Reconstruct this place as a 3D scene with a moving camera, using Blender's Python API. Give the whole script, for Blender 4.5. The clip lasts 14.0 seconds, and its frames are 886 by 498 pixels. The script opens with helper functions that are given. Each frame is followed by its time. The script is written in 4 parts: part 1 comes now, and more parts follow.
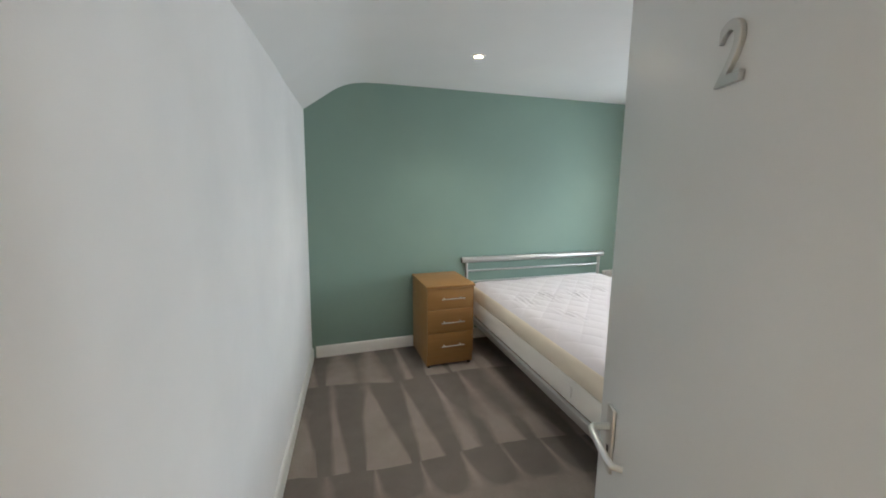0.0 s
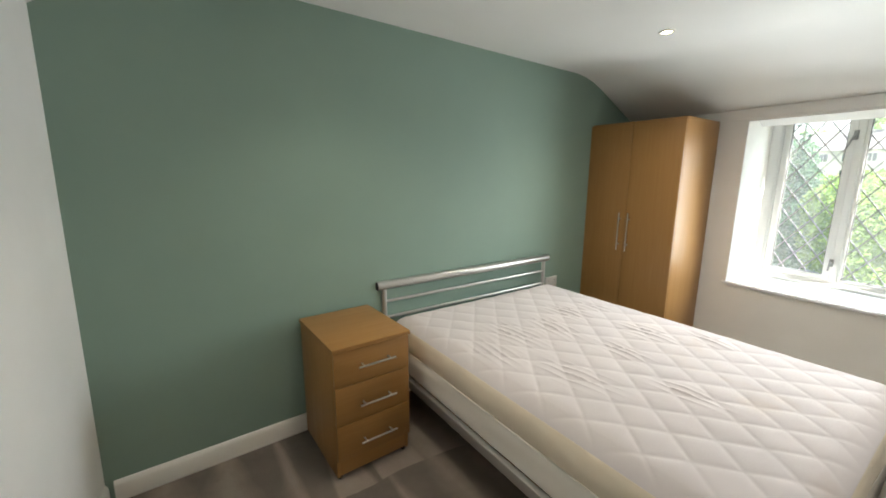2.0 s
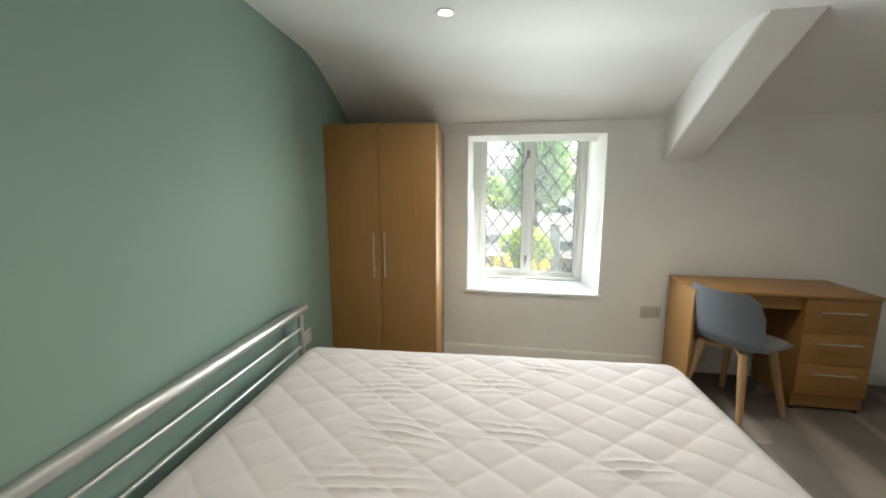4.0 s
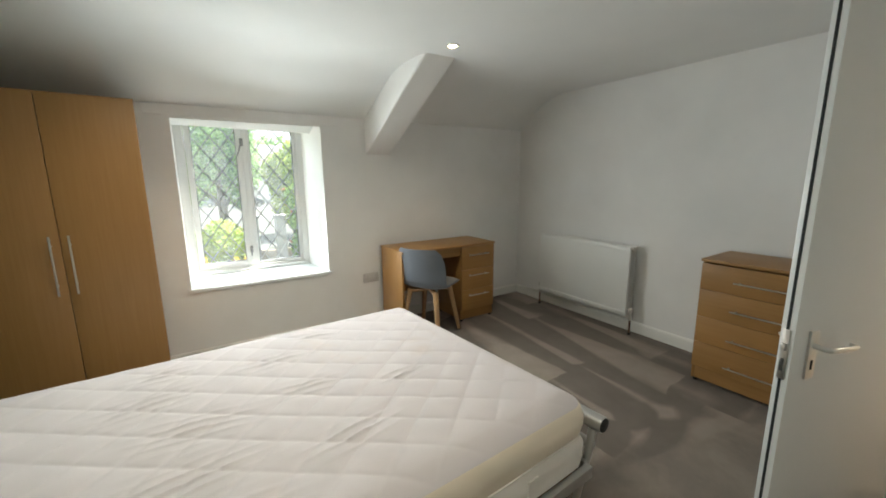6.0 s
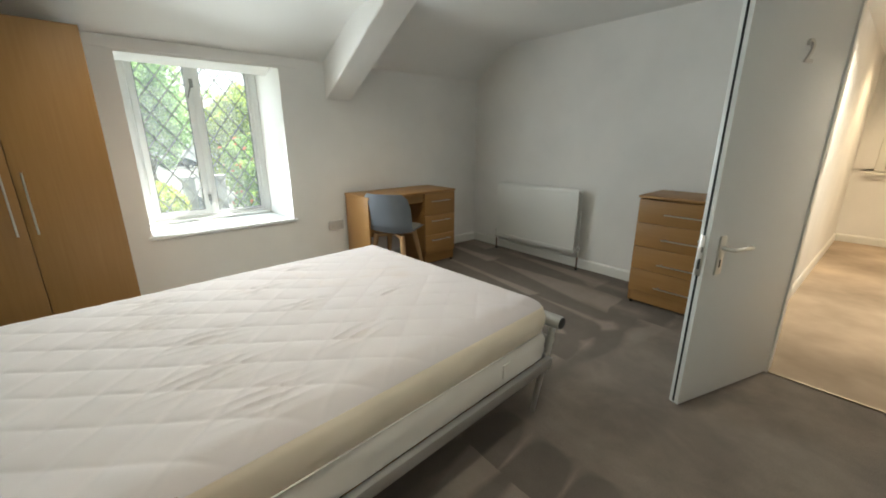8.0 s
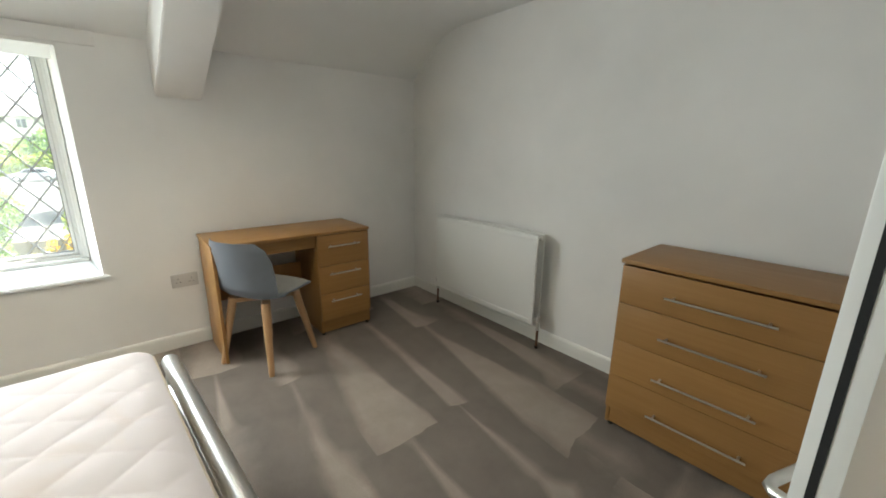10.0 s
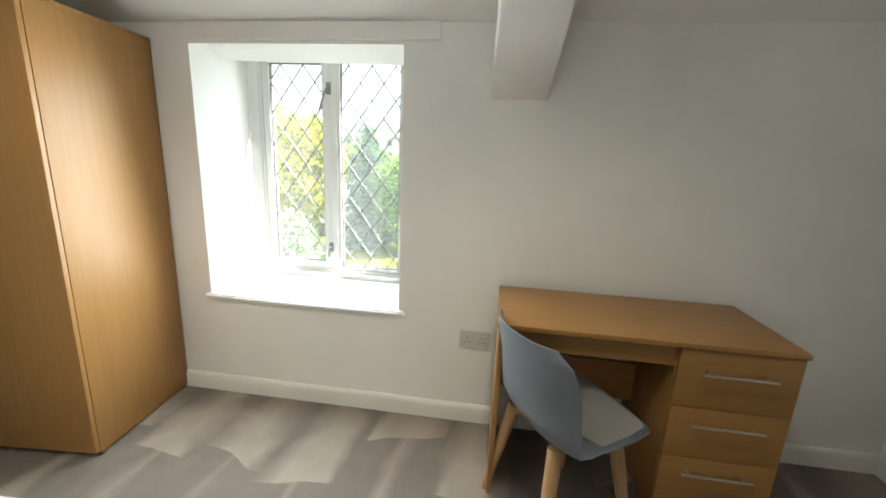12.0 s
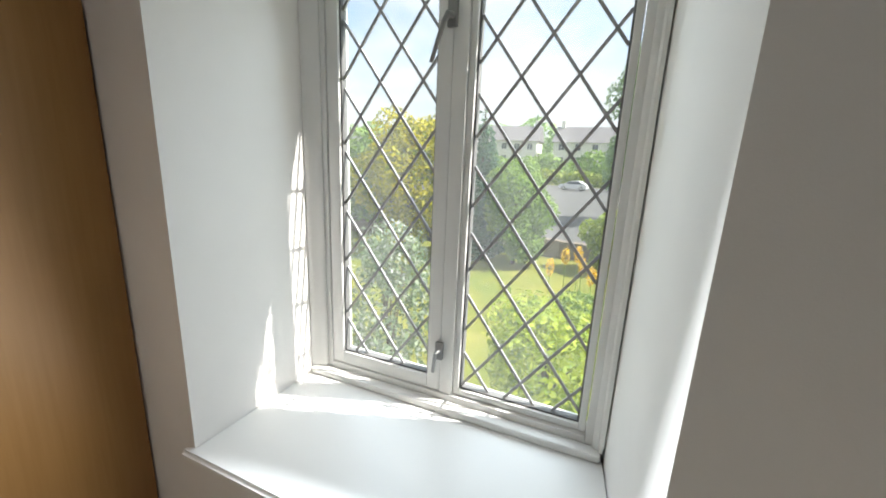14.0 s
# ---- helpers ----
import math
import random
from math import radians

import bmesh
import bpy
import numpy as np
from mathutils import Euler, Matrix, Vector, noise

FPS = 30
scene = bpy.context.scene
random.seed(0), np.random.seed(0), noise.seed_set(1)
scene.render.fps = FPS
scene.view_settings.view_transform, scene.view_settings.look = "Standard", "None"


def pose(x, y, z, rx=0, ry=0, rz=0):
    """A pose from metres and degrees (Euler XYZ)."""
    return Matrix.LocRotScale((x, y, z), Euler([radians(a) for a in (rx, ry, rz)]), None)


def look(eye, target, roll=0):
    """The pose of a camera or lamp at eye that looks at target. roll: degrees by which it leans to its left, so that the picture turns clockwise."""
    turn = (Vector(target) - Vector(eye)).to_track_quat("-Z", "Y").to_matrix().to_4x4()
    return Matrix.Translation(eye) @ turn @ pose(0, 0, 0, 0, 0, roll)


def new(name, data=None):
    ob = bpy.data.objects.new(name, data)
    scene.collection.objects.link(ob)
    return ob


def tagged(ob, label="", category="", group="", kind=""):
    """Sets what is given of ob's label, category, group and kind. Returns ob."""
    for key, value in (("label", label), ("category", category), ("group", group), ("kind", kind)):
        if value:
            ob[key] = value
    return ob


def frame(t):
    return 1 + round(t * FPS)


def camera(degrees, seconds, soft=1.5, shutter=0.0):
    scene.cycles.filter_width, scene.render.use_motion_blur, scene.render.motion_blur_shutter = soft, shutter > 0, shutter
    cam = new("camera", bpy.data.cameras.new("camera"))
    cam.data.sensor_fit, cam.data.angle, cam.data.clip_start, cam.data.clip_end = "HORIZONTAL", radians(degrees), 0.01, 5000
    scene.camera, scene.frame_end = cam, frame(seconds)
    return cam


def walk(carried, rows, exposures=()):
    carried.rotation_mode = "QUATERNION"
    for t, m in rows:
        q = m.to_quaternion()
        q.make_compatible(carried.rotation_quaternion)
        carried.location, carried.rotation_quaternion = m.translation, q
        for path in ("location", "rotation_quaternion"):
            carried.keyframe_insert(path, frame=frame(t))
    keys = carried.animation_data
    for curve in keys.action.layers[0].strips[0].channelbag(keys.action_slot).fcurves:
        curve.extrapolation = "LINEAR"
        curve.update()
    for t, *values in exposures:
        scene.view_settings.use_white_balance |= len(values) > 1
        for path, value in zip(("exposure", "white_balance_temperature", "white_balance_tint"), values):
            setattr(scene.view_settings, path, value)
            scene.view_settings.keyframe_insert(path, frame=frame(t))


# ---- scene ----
cam = camera(97.6, 14.0, soft=1.8)
PATH = [
    (0, (0.36, 0.337, 1.388), (0.798, 2.261, 1.062), 0.3),
    (0.5, (0.377, 0.597, 1.405), (0.915, 2.494, 1.071), 0.4),
    (1, (0.39, 0.926, 1.415), (1.04, 2.784, 1.064), 0.4),
    (1.5, (0.419, 1.207, 1.383), (1.221, 3.002, 1.019), 0.3),
    (2, (0.474, 1.519, 1.376), (1.488, 3.2, 0.997), 0.3),
    (2.5, (0.536, 1.838, 1.362), (1.837, 3.309, 0.981), 0.5),
    (3, (0.618, 2.107, 1.36), (2.176, 3.308, 0.996), 0.4),
    (3.5, (0.763, 2.359, 1.329), (2.56, 3.173, 1.002), 0.4),
    (4, (0.868, 2.562, 1.373), (2.813, 2.905, 1.061), 0.0),
    (4.2, (0.895, 2.638, 1.382), (2.867, 2.777, 1.077), -0.0),
    (6.3, (0.593, 2.895, 1.345), (2.179, 1.744, 0.943), -0.2),
    (6.5, (0.577, 2.933, 1.332), (2.131, 1.751, 0.902), -0.0),
    (7, (0.531, 3.031, 1.292), (2.04, 1.813, 0.8), -0.1),
    (7.5, (0.515, 3.11, 1.25), (1.999, 1.883, 0.709), -0.1),
    (8, (0.543, 3.075, 1.241), (2.003, 1.824, 0.687), -0.1),
    (8.5, (0.629, 2.784, 1.27), (2.043, 1.473, 0.738), 0.2),
    (8.7, (0.672, 2.653, 1.291), (2.066, 1.316, 0.772), 0.3),
    (10.8, (1.419, 1.478, 1.279), (3.096, 0.478, 0.846), 2.1),
    (11, (1.541, 1.452, 1.287), (3.309, 0.62, 0.863), 2.3),
    (11.5, (1.837, 1.439, 1.285), (3.768, 1.134, 0.861), 2.4),
    (12, (2.164, 1.46, 1.298), (4.097, 1.709, 0.849), 2.6),
    (12.5, (2.492, 1.581, 1.29), (4.333, 2.208, 0.823), 3.1),
    (13, (2.788, 1.704, 1.296), (4.521, 2.553, 0.772), 3.6),
    (13.5, (3.109, 1.823, 1.278), (4.81, 2.747, 0.774), 3.6),
    (14, (3.393, 2.009, 1.31), (5.176, 2.784, 0.851), 2.4),
]
EXPOSURES = [(0.0, 3.2, 5850, 8), (0.7, 3.2, 6150, 8), (1.2, 3.15, 6500, 7), (2.5, 2.97, 6500, 7), (3.8, 2.86, 6450, 5), (6.3, 2.92, 6450, 4), (8.7, 2.97, 6400, 3),
             (10.8, 3.3, 6450, 5), (11.8, 3.2, 6450, 4), (12.5, 2.95, 6250, 4), (13.3, 2.45, 6200, 6), (14.0, 1.9, 6450, 10)]
walk(cam, [(t, look(eye, target, roll)) for t, eye, target, roll in PATH], EXPOSURES)

# ---- world and light ----
world = bpy.data.worlds.new("sky")
scene.world = world
world.use_nodes = True
wn = world.node_tree
sky = wn.nodes.new("ShaderNodeTexSky")
sky.sky_type = "NISHITA"
sky.sun_disc = False
sky.sun_elevation, sky.sun_rotation = radians(51), radians(159)
sky.dust_density, sky.air_density = 3.0, 1.2
# broken bright cloud over the whole sky, in units of the sky's own scale
tcw, mpw, cld, crw, mxw = (wn.nodes.new("ShaderNode" + k) for k in ("TexCoord", "Mapping", "TexNoise", "ValToRGB", "Mix"))
mpw.inputs["Scale"].default_value = (1.0, 1.0, 2.6)
cld.inputs["Scale"].default_value, cld.inputs["Detail"].default_value, cld.inputs["Roughness"].default_value = 2.3, 6.0, 0.6
crw.color_ramp.elements[0].position, crw.color_ramp.elements[1].position = 0.34, 0.56
mxw.data_type = "RGBA"
CLOUD = 4.0
mxw.inputs[7].default_value = (CLOUD, CLOUD * 1.01, CLOUD * 1.03, 1)
wn.links.new(tcw.outputs["Generated"], mpw.inputs[0])
wn.links.new(mpw.outputs[0], cld.inputs["Vector"])
wn.links.new(cld.outputs["Fac"], crw.inputs[0])
wn.links.new(crw.outputs[0], mxw.inputs[0])
wn.links.new(sky.outputs[0], mxw.inputs[6])
wn.links.new(mxw.outputs[2], wn.nodes["Background"].inputs[0])
wn.nodes["Background"].inputs[1].default_value = 0.075

sun = new("sun", bpy.data.lights.new("sun", "SUN"))
sun.data.energy, sun.data.angle, sun.data.color = 3.2, radians(0.6), (1.0, 0.95, 0.87)
sun.matrix_world = look((0.22, -0.58, 0.77), (0, 0, 0))

# added lamp outside for the high bright sky's light into the room through the window
sky_lamp = new("sky_lamp", bpy.data.lights.new("sky_lamp", "AREA"))
sky_lamp.data.shape, sky_lamp.data.size, sky_lamp.data.size_y = "RECTANGLE", 6.0, 2.0
sky_lamp.data.energy, sky_lamp.data.color = 40.0, (0.80, 0.93, 1.0)
sky_lamp.matrix_world = look((6.7, 2.4, 3.1), (4.37, 2.4, 1.2))

# added area lamps stand in for daylight of sky and sunlit ground, as it leaves the window opening and as it comes
# through the panes into the deep reveal
window_lamp = new("window_lamp", bpy.data.lights.new("window_lamp", "AREA"))
window_lamp.data.shape, window_lamp.data.size, window_lamp.data.size_y = "RECTANGLE", 0.80, 1.0
window_lamp.data.energy, window_lamp.data.color = 3.5, (0.92, 0.97, 1.0)
window_lamp.data.spread = radians(164)   # the deep reveal narrows the light
window_lamp.matrix_world = look((3.925, 2.38, 1.15), (2.925, 2.26, 0.97))
pane_lamp = new("pane_lamp", bpy.data.lights.new("pane_lamp", "AREA"))
pane_lamp.data.shape, pane_lamp.data.size, pane_lamp.data.size_y = "RECTANGLE", 0.84, 1.16
pane_lamp.data.energy, pane_lamp.data.color = 0.36, (0.78, 0.92, 1.0)
pane_lamp.matrix_world = look((4.31, 2.42, 1.19), (3.31, 2.42, 1.10))

DOWNLIGHTS = [(1.118, 2.725), (2.733, 2.881), (2.76, 1.385)]
LAMP_WATTS = 7.0
for lx, ly in DOWNLIGHTS:
    lamp = new("downlight_lamp", bpy.data.lights.new("downlight_lamp", "SPOT"))
    lamp.data.energy, lamp.data.color = LAMP_WATTS, (1.0, 0.9, 0.76)
    lamp.data.spot_size, lamp.data.spot_blend, lamp.data.shadow_soft_size = radians(130), 1.0, 0.04
    lamp.matrix_world = look((lx, ly, 2.15), (lx, ly + 0.001, 0))
# unseen lamps added for the hall's warm light; no fixtures are modelled
for hy, hw, hc in ((-0.9, 2.2, (1.0, 0.88, 0.72)), (-2.6, 1.6, (1.0, 0.74, 0.46))):
    lamp = new("hall_lamp", bpy.data.lights.new("hall_lamp", "AREA"))
    lamp.data.energy, lamp.data.color = hw, hc
    lamp.data.shape, lamp.data.size, lamp.data.spread = "DISK", 0.3, radians(130)
    lamp.matrix_world = look((0.45, hy, 2.09), (0.45, hy + 0.001, 0))


# ---- materials ----
def material(name, base=(0.8, 0.8, 0.8), rough=0.5, metal=0.0, spec=0.5):
    m = bpy.data.materials.new(name)
    m.use_nodes = True
    b = m.node_tree.nodes["Principled BSDF"]
    b.inputs["Base Color"].default_value = (*base, 1)
    b.inputs["Roughness"].default_value = rough
    b.inputs["Metallic"].default_value = metal
    b.inputs["Specular IOR Level"].default_value = spec
    return m


def node(m, kind, **inputs):
    n = m.node_tree.nodes.new(kind)
    for key, value in inputs.items():
        n.inputs[key.replace("_", " ")].default_value = value
    return n


def link(m, a, b):
    m.node_tree.links.new(a, b)


def coords(m, scale=(1, 1, 1), turn=(0, 0, 0), space="Object"):
    tc, mp = node(m, "ShaderNodeTexCoord"), node(m, "ShaderNodeMapping")
    mp.inputs["Scale"].default_value = scale
    mp.inputs["Rotation"].default_value = [radians(a) for a in turn]
    link(m, tc.outputs[space], mp.inputs[0])
    return mp.outputs[0]


def ramp(m, fac, stops):
    r = node(m, "ShaderNodeValToRGB")
    e = r.color_ramp.elements
    while len(e) < len(stops):
        e.new(0.5)
    for el, (p, c) in zip(e, stops):
        el.position, el.color = p, (*c, 1)
    link(m, fac, r.inputs[0])
    return r.outputs[0]


def mix(m, fac, a, b, blend="MIX"):
    x = node(m, "ShaderNodeMix")
    x.data_type, x.blend_type = "RGBA", blend
    for value, i in ((fac, 0), (a, 6), (b, 7)):
        if isinstance(value, bpy.types.NodeSocket):
            link(m, value, x.inputs[i])
        else:
            x.inputs[i].default_value = value if i == 0 else (*value, 1)
    return x.outputs[2]


def noise_tex(m, vec, scale, detail=3.0, rough=0.55, distort=0.0):
    n = node(m, "ShaderNodeTexNoise", Scale=scale, Detail=detail, Roughness=rough, Distortion=distort)
    link(m, vec, n.inputs["Vector"])
    return n.outputs["Fac"]


def bsdf(m):
    return m.node_tree.nodes["Principled BSDF"]


def bump(m, height, strength=0.2, distance=0.01):
    b = node(m, "ShaderNodeBump", Strength=strength, Distance=distance)
    link(m, height, b.inputs["Height"])
    link(m, b.outputs[0], bsdf(m).inputs["Normal"])


def paint(name, base, rough=0.75, uneven=0.06, grain=320, strength=0.12, spec=0.3):
    m = material(name, base, rough, spec=spec)
    v = coords(m)
    big = noise_tex(m, v, 1.3, 4)
    lo = tuple(c * (1 - uneven) for c in base)
    hi = tuple(min(c * (1 + uneven), 0.92) for c in base)
    col = ramp(m, big, [(0.3, lo), (0.7, hi)])
    scuff = noise_tex(m, v, 9, 6, 0.7)
    col = mix(m, ramp(m, scuff, [(0.62, (0, 0, 0)), (0.8, (0.25, 0.25, 0.25))]), col, tuple(c * 0.9 for c in base))
    link(m, col, bsdf(m).inputs["Base Color"])
    bump(m, noise_tex(m, v, grain, 2), strength, 0.002)
    return m


def oak(name, grain_axis, light=(0.350, 0.184, 0.060), dark=(0.302, 0.153, 0.046)):
    m = material(name, light, 0.42, spec=0.45)
    sc = [26.0, 26.0, 26.0]
    sc[grain_axis] = 1.1
    v = coords(m, sc)
    info = node(m, "ShaderNodeObjectInfo")
    shift = node(m, "ShaderNodeVectorMath")
    shift.operation = "ADD"
    scaled = node(m, "ShaderNodeMath")
    scaled.operation = "MULTIPLY"
    scaled.inputs[1].default_value = 37.0
    link(m, info.outputs["Random"], scaled.inputs[0])
    link(m, v, shift.inputs[0])
    link(m, scaled.outputs[0], shift.inputs[1])
    v = shift.outputs[0]
    fine = noise_tex(m, v, 2.6, 5, 0.65, 0.3)
    broad = noise_tex(m, v, 0.5, 3, 0.5, 0.6)
    col = mix(m, ramp(m, fine, [(0.35, (0, 0, 0)), (0.7, (1, 1, 1))]), dark, light)
    col = mix(m, ramp(m, broad, [(0.3, (0, 0, 0)), (0.7, (0.55, 0.55, 0.55))]), col, tuple(0.5 * (a + b) * 0.96 for a, b in zip(light, dark)))
    tone = node(m, "ShaderNodeHueSaturation", Saturation=1.0)
    val = node(m, "ShaderNodeMapRange")
    val.inputs[3].default_value, val.inputs[4].default_value = 0.93, 1.06
    link(m, info.outputs["Random"], val.inputs[0])
    link(m, val.outputs[0], tone.inputs["Value"])
    link(m, col, tone.inputs["Color"])
    link(m, tone.outputs[0], bsdf(m).inputs["Base Color"])
    link(m, ramp(m, fine, [(0.2, (0.48, 0.48, 0.48)), (0.8, (0.38, 0.38, 0.38))]), bsdf(m).inputs["Roughness"])
    bump(m, fine, 0.08, 0.002)
    return m


WALL = paint("white_wall_paint", (0.84, 0.822, 0.80))
CEIL = paint("white_ceiling_paint", (0.82, 0.815, 0.795), uneven=0.03)
GREEN = paint("sage_green_wall_paint", (0.232, 0.322, 0.270), 0.62, 0.04, spec=0.3)
GLOSS = paint("white_gloss_paint", (0.78, 0.765, 0.72), 0.32, 0.03, 60, 0.05, 0.5)
DOORPAINT = paint("white_door_paint", (0.76, 0.755, 0.735), 0.3, 0.02, 45, 0.06, 0.5)
SILLPAINT = paint("white_sill_paint", (0.82, 0.82, 0.81), 0.35, 0.02, 60, 0.05, 0.5)
UPVC = paint("white_window_frame", (0.80, 0.80, 0.785), 0.35, 0.03, 80, 0.04, 0.5)
OAKZ, OAKX = oak("oak_laminate_upright", 2), oak("oak_laminate_level", 0)
OAKY = oak("oak_laminate_lengthwise", 1)
GAPSHADE = material("dark_gap_shade", (0.14, 0.065, 0.03), 0.6)
BEECH = oak("beech_wood", 2, (0.5, 0.31, 0.16), (0.41, 0.235, 0.115))
STEEL = material("brushed_steel", (0.62, 0.6, 0.57), 0.28, 1.0)
SATIN = material("satin_aluminium", (0.72, 0.71, 0.68), 0.32, 1.0)
BLACK = material("black_plastic", (0.012, 0.012, 0.012), 0.45)
FIRESEAL = material("black_fire_seal", (0.01, 0.01, 0.01), 0.8)
SEAL = material("grey_seal", (0.16, 0.16, 0.16), 0.8)
BLINDGREY = material("pale_grey_blind", (0.62, 0.62, 0.65), 0.5)
LEAD = material("grey_lead", (0.38, 0.38, 0.39), 0.5, 0.1)
RADIATOR = paint("white_radiator_enamel", (0.77, 0.765, 0.74), 0.3, 0.02, 50, 0.03, 0.5)
SOCKET = material("greyed_socket_plastic", (0.55, 0.53, 0.51), 0.35)
DARKHOLE = material("dark_recess", (0.02, 0.02, 0.02), 0.7)
COPPER = material("aged_copper_pipe", (0.18, 0.1, 0.06), 0.4, 0.9)
BRASS = material("brushed_threshold_metal", (0.42, 0.36, 0.27), 0.55, 1.0)
CUSHION = paint("light_grey_cushion", (0.5, 0.485, 0.455), 0.7, 0.05, 240, 0.15)

SILVER = material("silver_bed_enamel", (0.55, 0.545, 0.53), 0.33, 0.85)
sv = coords(SILVER)
link(SILVER, ramp(SILVER, noise_tex(SILVER, sv, 30, 5), [(0.3, (0.28, 0.28, 0.28)), (0.75, (0.42, 0.42, 0.42))]), bsdf(SILVER).inputs["Roughness"])

SHELL = material("grey_moulded_plastic", (0.145, 0.16, 0.19), 0.42)
cv = coords(SHELL)
bump(SHELL, noise_tex(SHELL, cv, 400, 2), 0.12, 0.001)
link(SHELL, ramp(SHELL, noise_tex(SHELL, cv, 6, 4), [(0.3, (0.135, 0.15, 0.178)), (0.7, (0.158, 0.173, 0.202))]), bsdf(SHELL).inputs["Base Color"])


def cloth(name, base, warm, grain=700):
    m = material(name, base, 0.85, spec=0.2)
    v = coords(m)
    stain = noise_tex(m, v, 2.2, 5, 0.6, 0.4)
    col = ramp(m, stain, [(0.35, base), (0.62, base), (0.8, warm)])
    link(m, col, bsdf(m).inputs["Base Color"])
    bump(m, noise_tex(m, v, grain, 2), 0.2, 0.001)
    bsdf(m).inputs["Sheen Weight"].default_value = 0.15
    return m


QUILT = cloth("white_quilted_cotton", (0.66, 0.605, 0.610), (0.64, 0.555, 0.52))
BORDER = cloth("cream_mattress_border", (0.80, 0.705, 0.57), (0.79, 0.75, 0.69))
SIDECLOTH = cloth("off_white_mattress_side", (0.77, 0.73, 0.67), (0.72, 0.66, 0.57))


def sums(m, op, a, b=None, c=None):
    n = node(m, "ShaderNodeMath")
    n.operation = op
    for i, v in enumerate((a, b, c)):
        if isinstance(v, bpy.types.NodeSocket):
            link(m, v, n.inputs[i])
        elif v is not None:
            n.inputs[i].default_value = v
    return n.outputs[0]


def wedges(m, along, across, wob, start, length, width, uneven=0.0):
    """Rows of long light triangles with their tips towards start, as a vacuum cleaner leaves them in the pile; uneven rows start by chance."""
    v = sums(m, "DIVIDE", sums(m, "SUBTRACT", start, along), length)
    v = sums(m, "ADD", v, sums(m, "MULTIPLY", wob, 0.35))
    lean = sums(m, "ADD", sums(m, "MULTIPLY", wob, 0.07), sums(m, "MULTIPLY", along, 0.10))
    u = sums(m, "ADD", across, lean)
    if uneven:
        stagger = node(m, "ShaderNodeTexWhiteNoise")
        stagger.noise_dimensions = "1D"
        link(m, sums(m, "FLOOR", sums(m, "DIVIDE", u, width)), stagger.inputs["W"])
        v = sums(m, "ADD", v, sums(m, "MULTIPLY", stagger.outputs["Value"], uneven))
    row = sums(m, "FLOOR", v)
    if not uneven:
        u = sums(m, "ADD", u, sums(m, "MULTIPLY", row, 0.073))
    u = sums(m, "DIVIDE", u, width)
    dice = node(m, "ShaderNodeTexWhiteNoise")
    dice.noise_dimensions = "1D"
    link(m, sums(m, "ADD", sums(m, "FLOOR", u), sums(m, "MULTIPLY", row, 17.3)), dice.inputs["W"])
    reach = sums(m, "MULTIPLY_ADD", dice.outputs["Value"], 0.85, 0.3)
    tri = sums(m, "MULTIPLY", sums(m, "ABSOLUTE", sums(m, "SUBTRACT", sums(m, "FRACT", u), 0.5)), 2.0)
    edge = sums(m, "SUBTRACT", sums(m, "MULTIPLY", sums(m, "FRACT", v), reach), tri)
    return sums(m, "MULTIPLY_ADD", edge, 16.0, 0.5)


def carpet(name, dark, light):
    m = material(name, light, 0.95, spec=0.1)
    v = coords(m)
    sep = node(m, "ShaderNodeSeparateXYZ")
    link(m, v, sep.inputs[0])
    x, y = sep.outputs[0], sep.outputs[1]
    wob = noise_tex(m, v, 1.1, 2)
    rough_edge = noise_tex(m, v, 14, 4, 0.7)
    wob = sums(m, "ADD", wob, sums(m, "MULTIPLY", rough_edge, 0.05))
    near_wall = sums(m, "MULTIPLY_ADD", wedges(m, y, x, wob, 3.66, 0.86, 0.23), 0.62, 0.28)
    near_window = sums(m, "MULTIPLY_ADD", wedges(m, x, y, sums(m, "MULTIPLY", wob, 1.1), 4.10, 1.35, 0.34, 0.55), 0.66, 0.0)
    side = ramp(m, sums(m, "MULTIPLY_ADD", sums(m, "SUBTRACT", x, sums(m, "MULTIPLY", y, 0.25)), 0.5, 0.0), [(0.60, (0, 0, 0)), (0.84, (1, 1, 1))])
    sweep = mix(m, side, near_wall, near_window)
    blotch = ramp(m, noise_tex(m, v, 2.6, 5, 0.62, 0.5), [(0.36, (0.22, 0.22, 0.22)), (0.64, (0.72, 0.72, 0.72))])
    keep = ramp(m, noise_tex(m, v, 0.9, 2), [(0.38, (0.18, 0.18, 0.18)), (0.54, (0.9, 0.9, 0.9))])
    far_end = node(m, "ShaderNodeMapRange", From_Min=2.05, From_Max=2.35)
    link(m, sums(m, "ADD", y, sums(m, "MULTIPLY", wob, 0.4)), far_end.inputs["Value"])
    swept = sums(m, "MAXIMUM", far_end.outputs[0], side)
    keep = sums(m, "MAXIMUM", keep, sums(m, "SUBTRACT", 1.0, swept))
    sweep = mix(m, keep, sweep, blotch)
    col = mix(m, sweep, dark, light)
    patch = ramp(m, noise_tex(m, v, 5.5, 5, 0.65), [(0.3, (0.86, 0.86, 0.86)), (0.7, (1.04, 1.04, 1.04))])
    col = mix(m, 1.0, col, patch, "MULTIPLY")
    tuft = noise_tex(m, v, 260, 3, 0.7)
    col = mix(m, 1.0, col, ramp(m, tuft, [(0.25, (0.68, 0.68, 0.68)), (0.7, (1.1, 1.1, 1.1))]), "MULTIPLY")
    link(m, col, bsdf(m).inputs["Base Color"])
    bump(m, tuft, 0.7, 0.006)
    return m


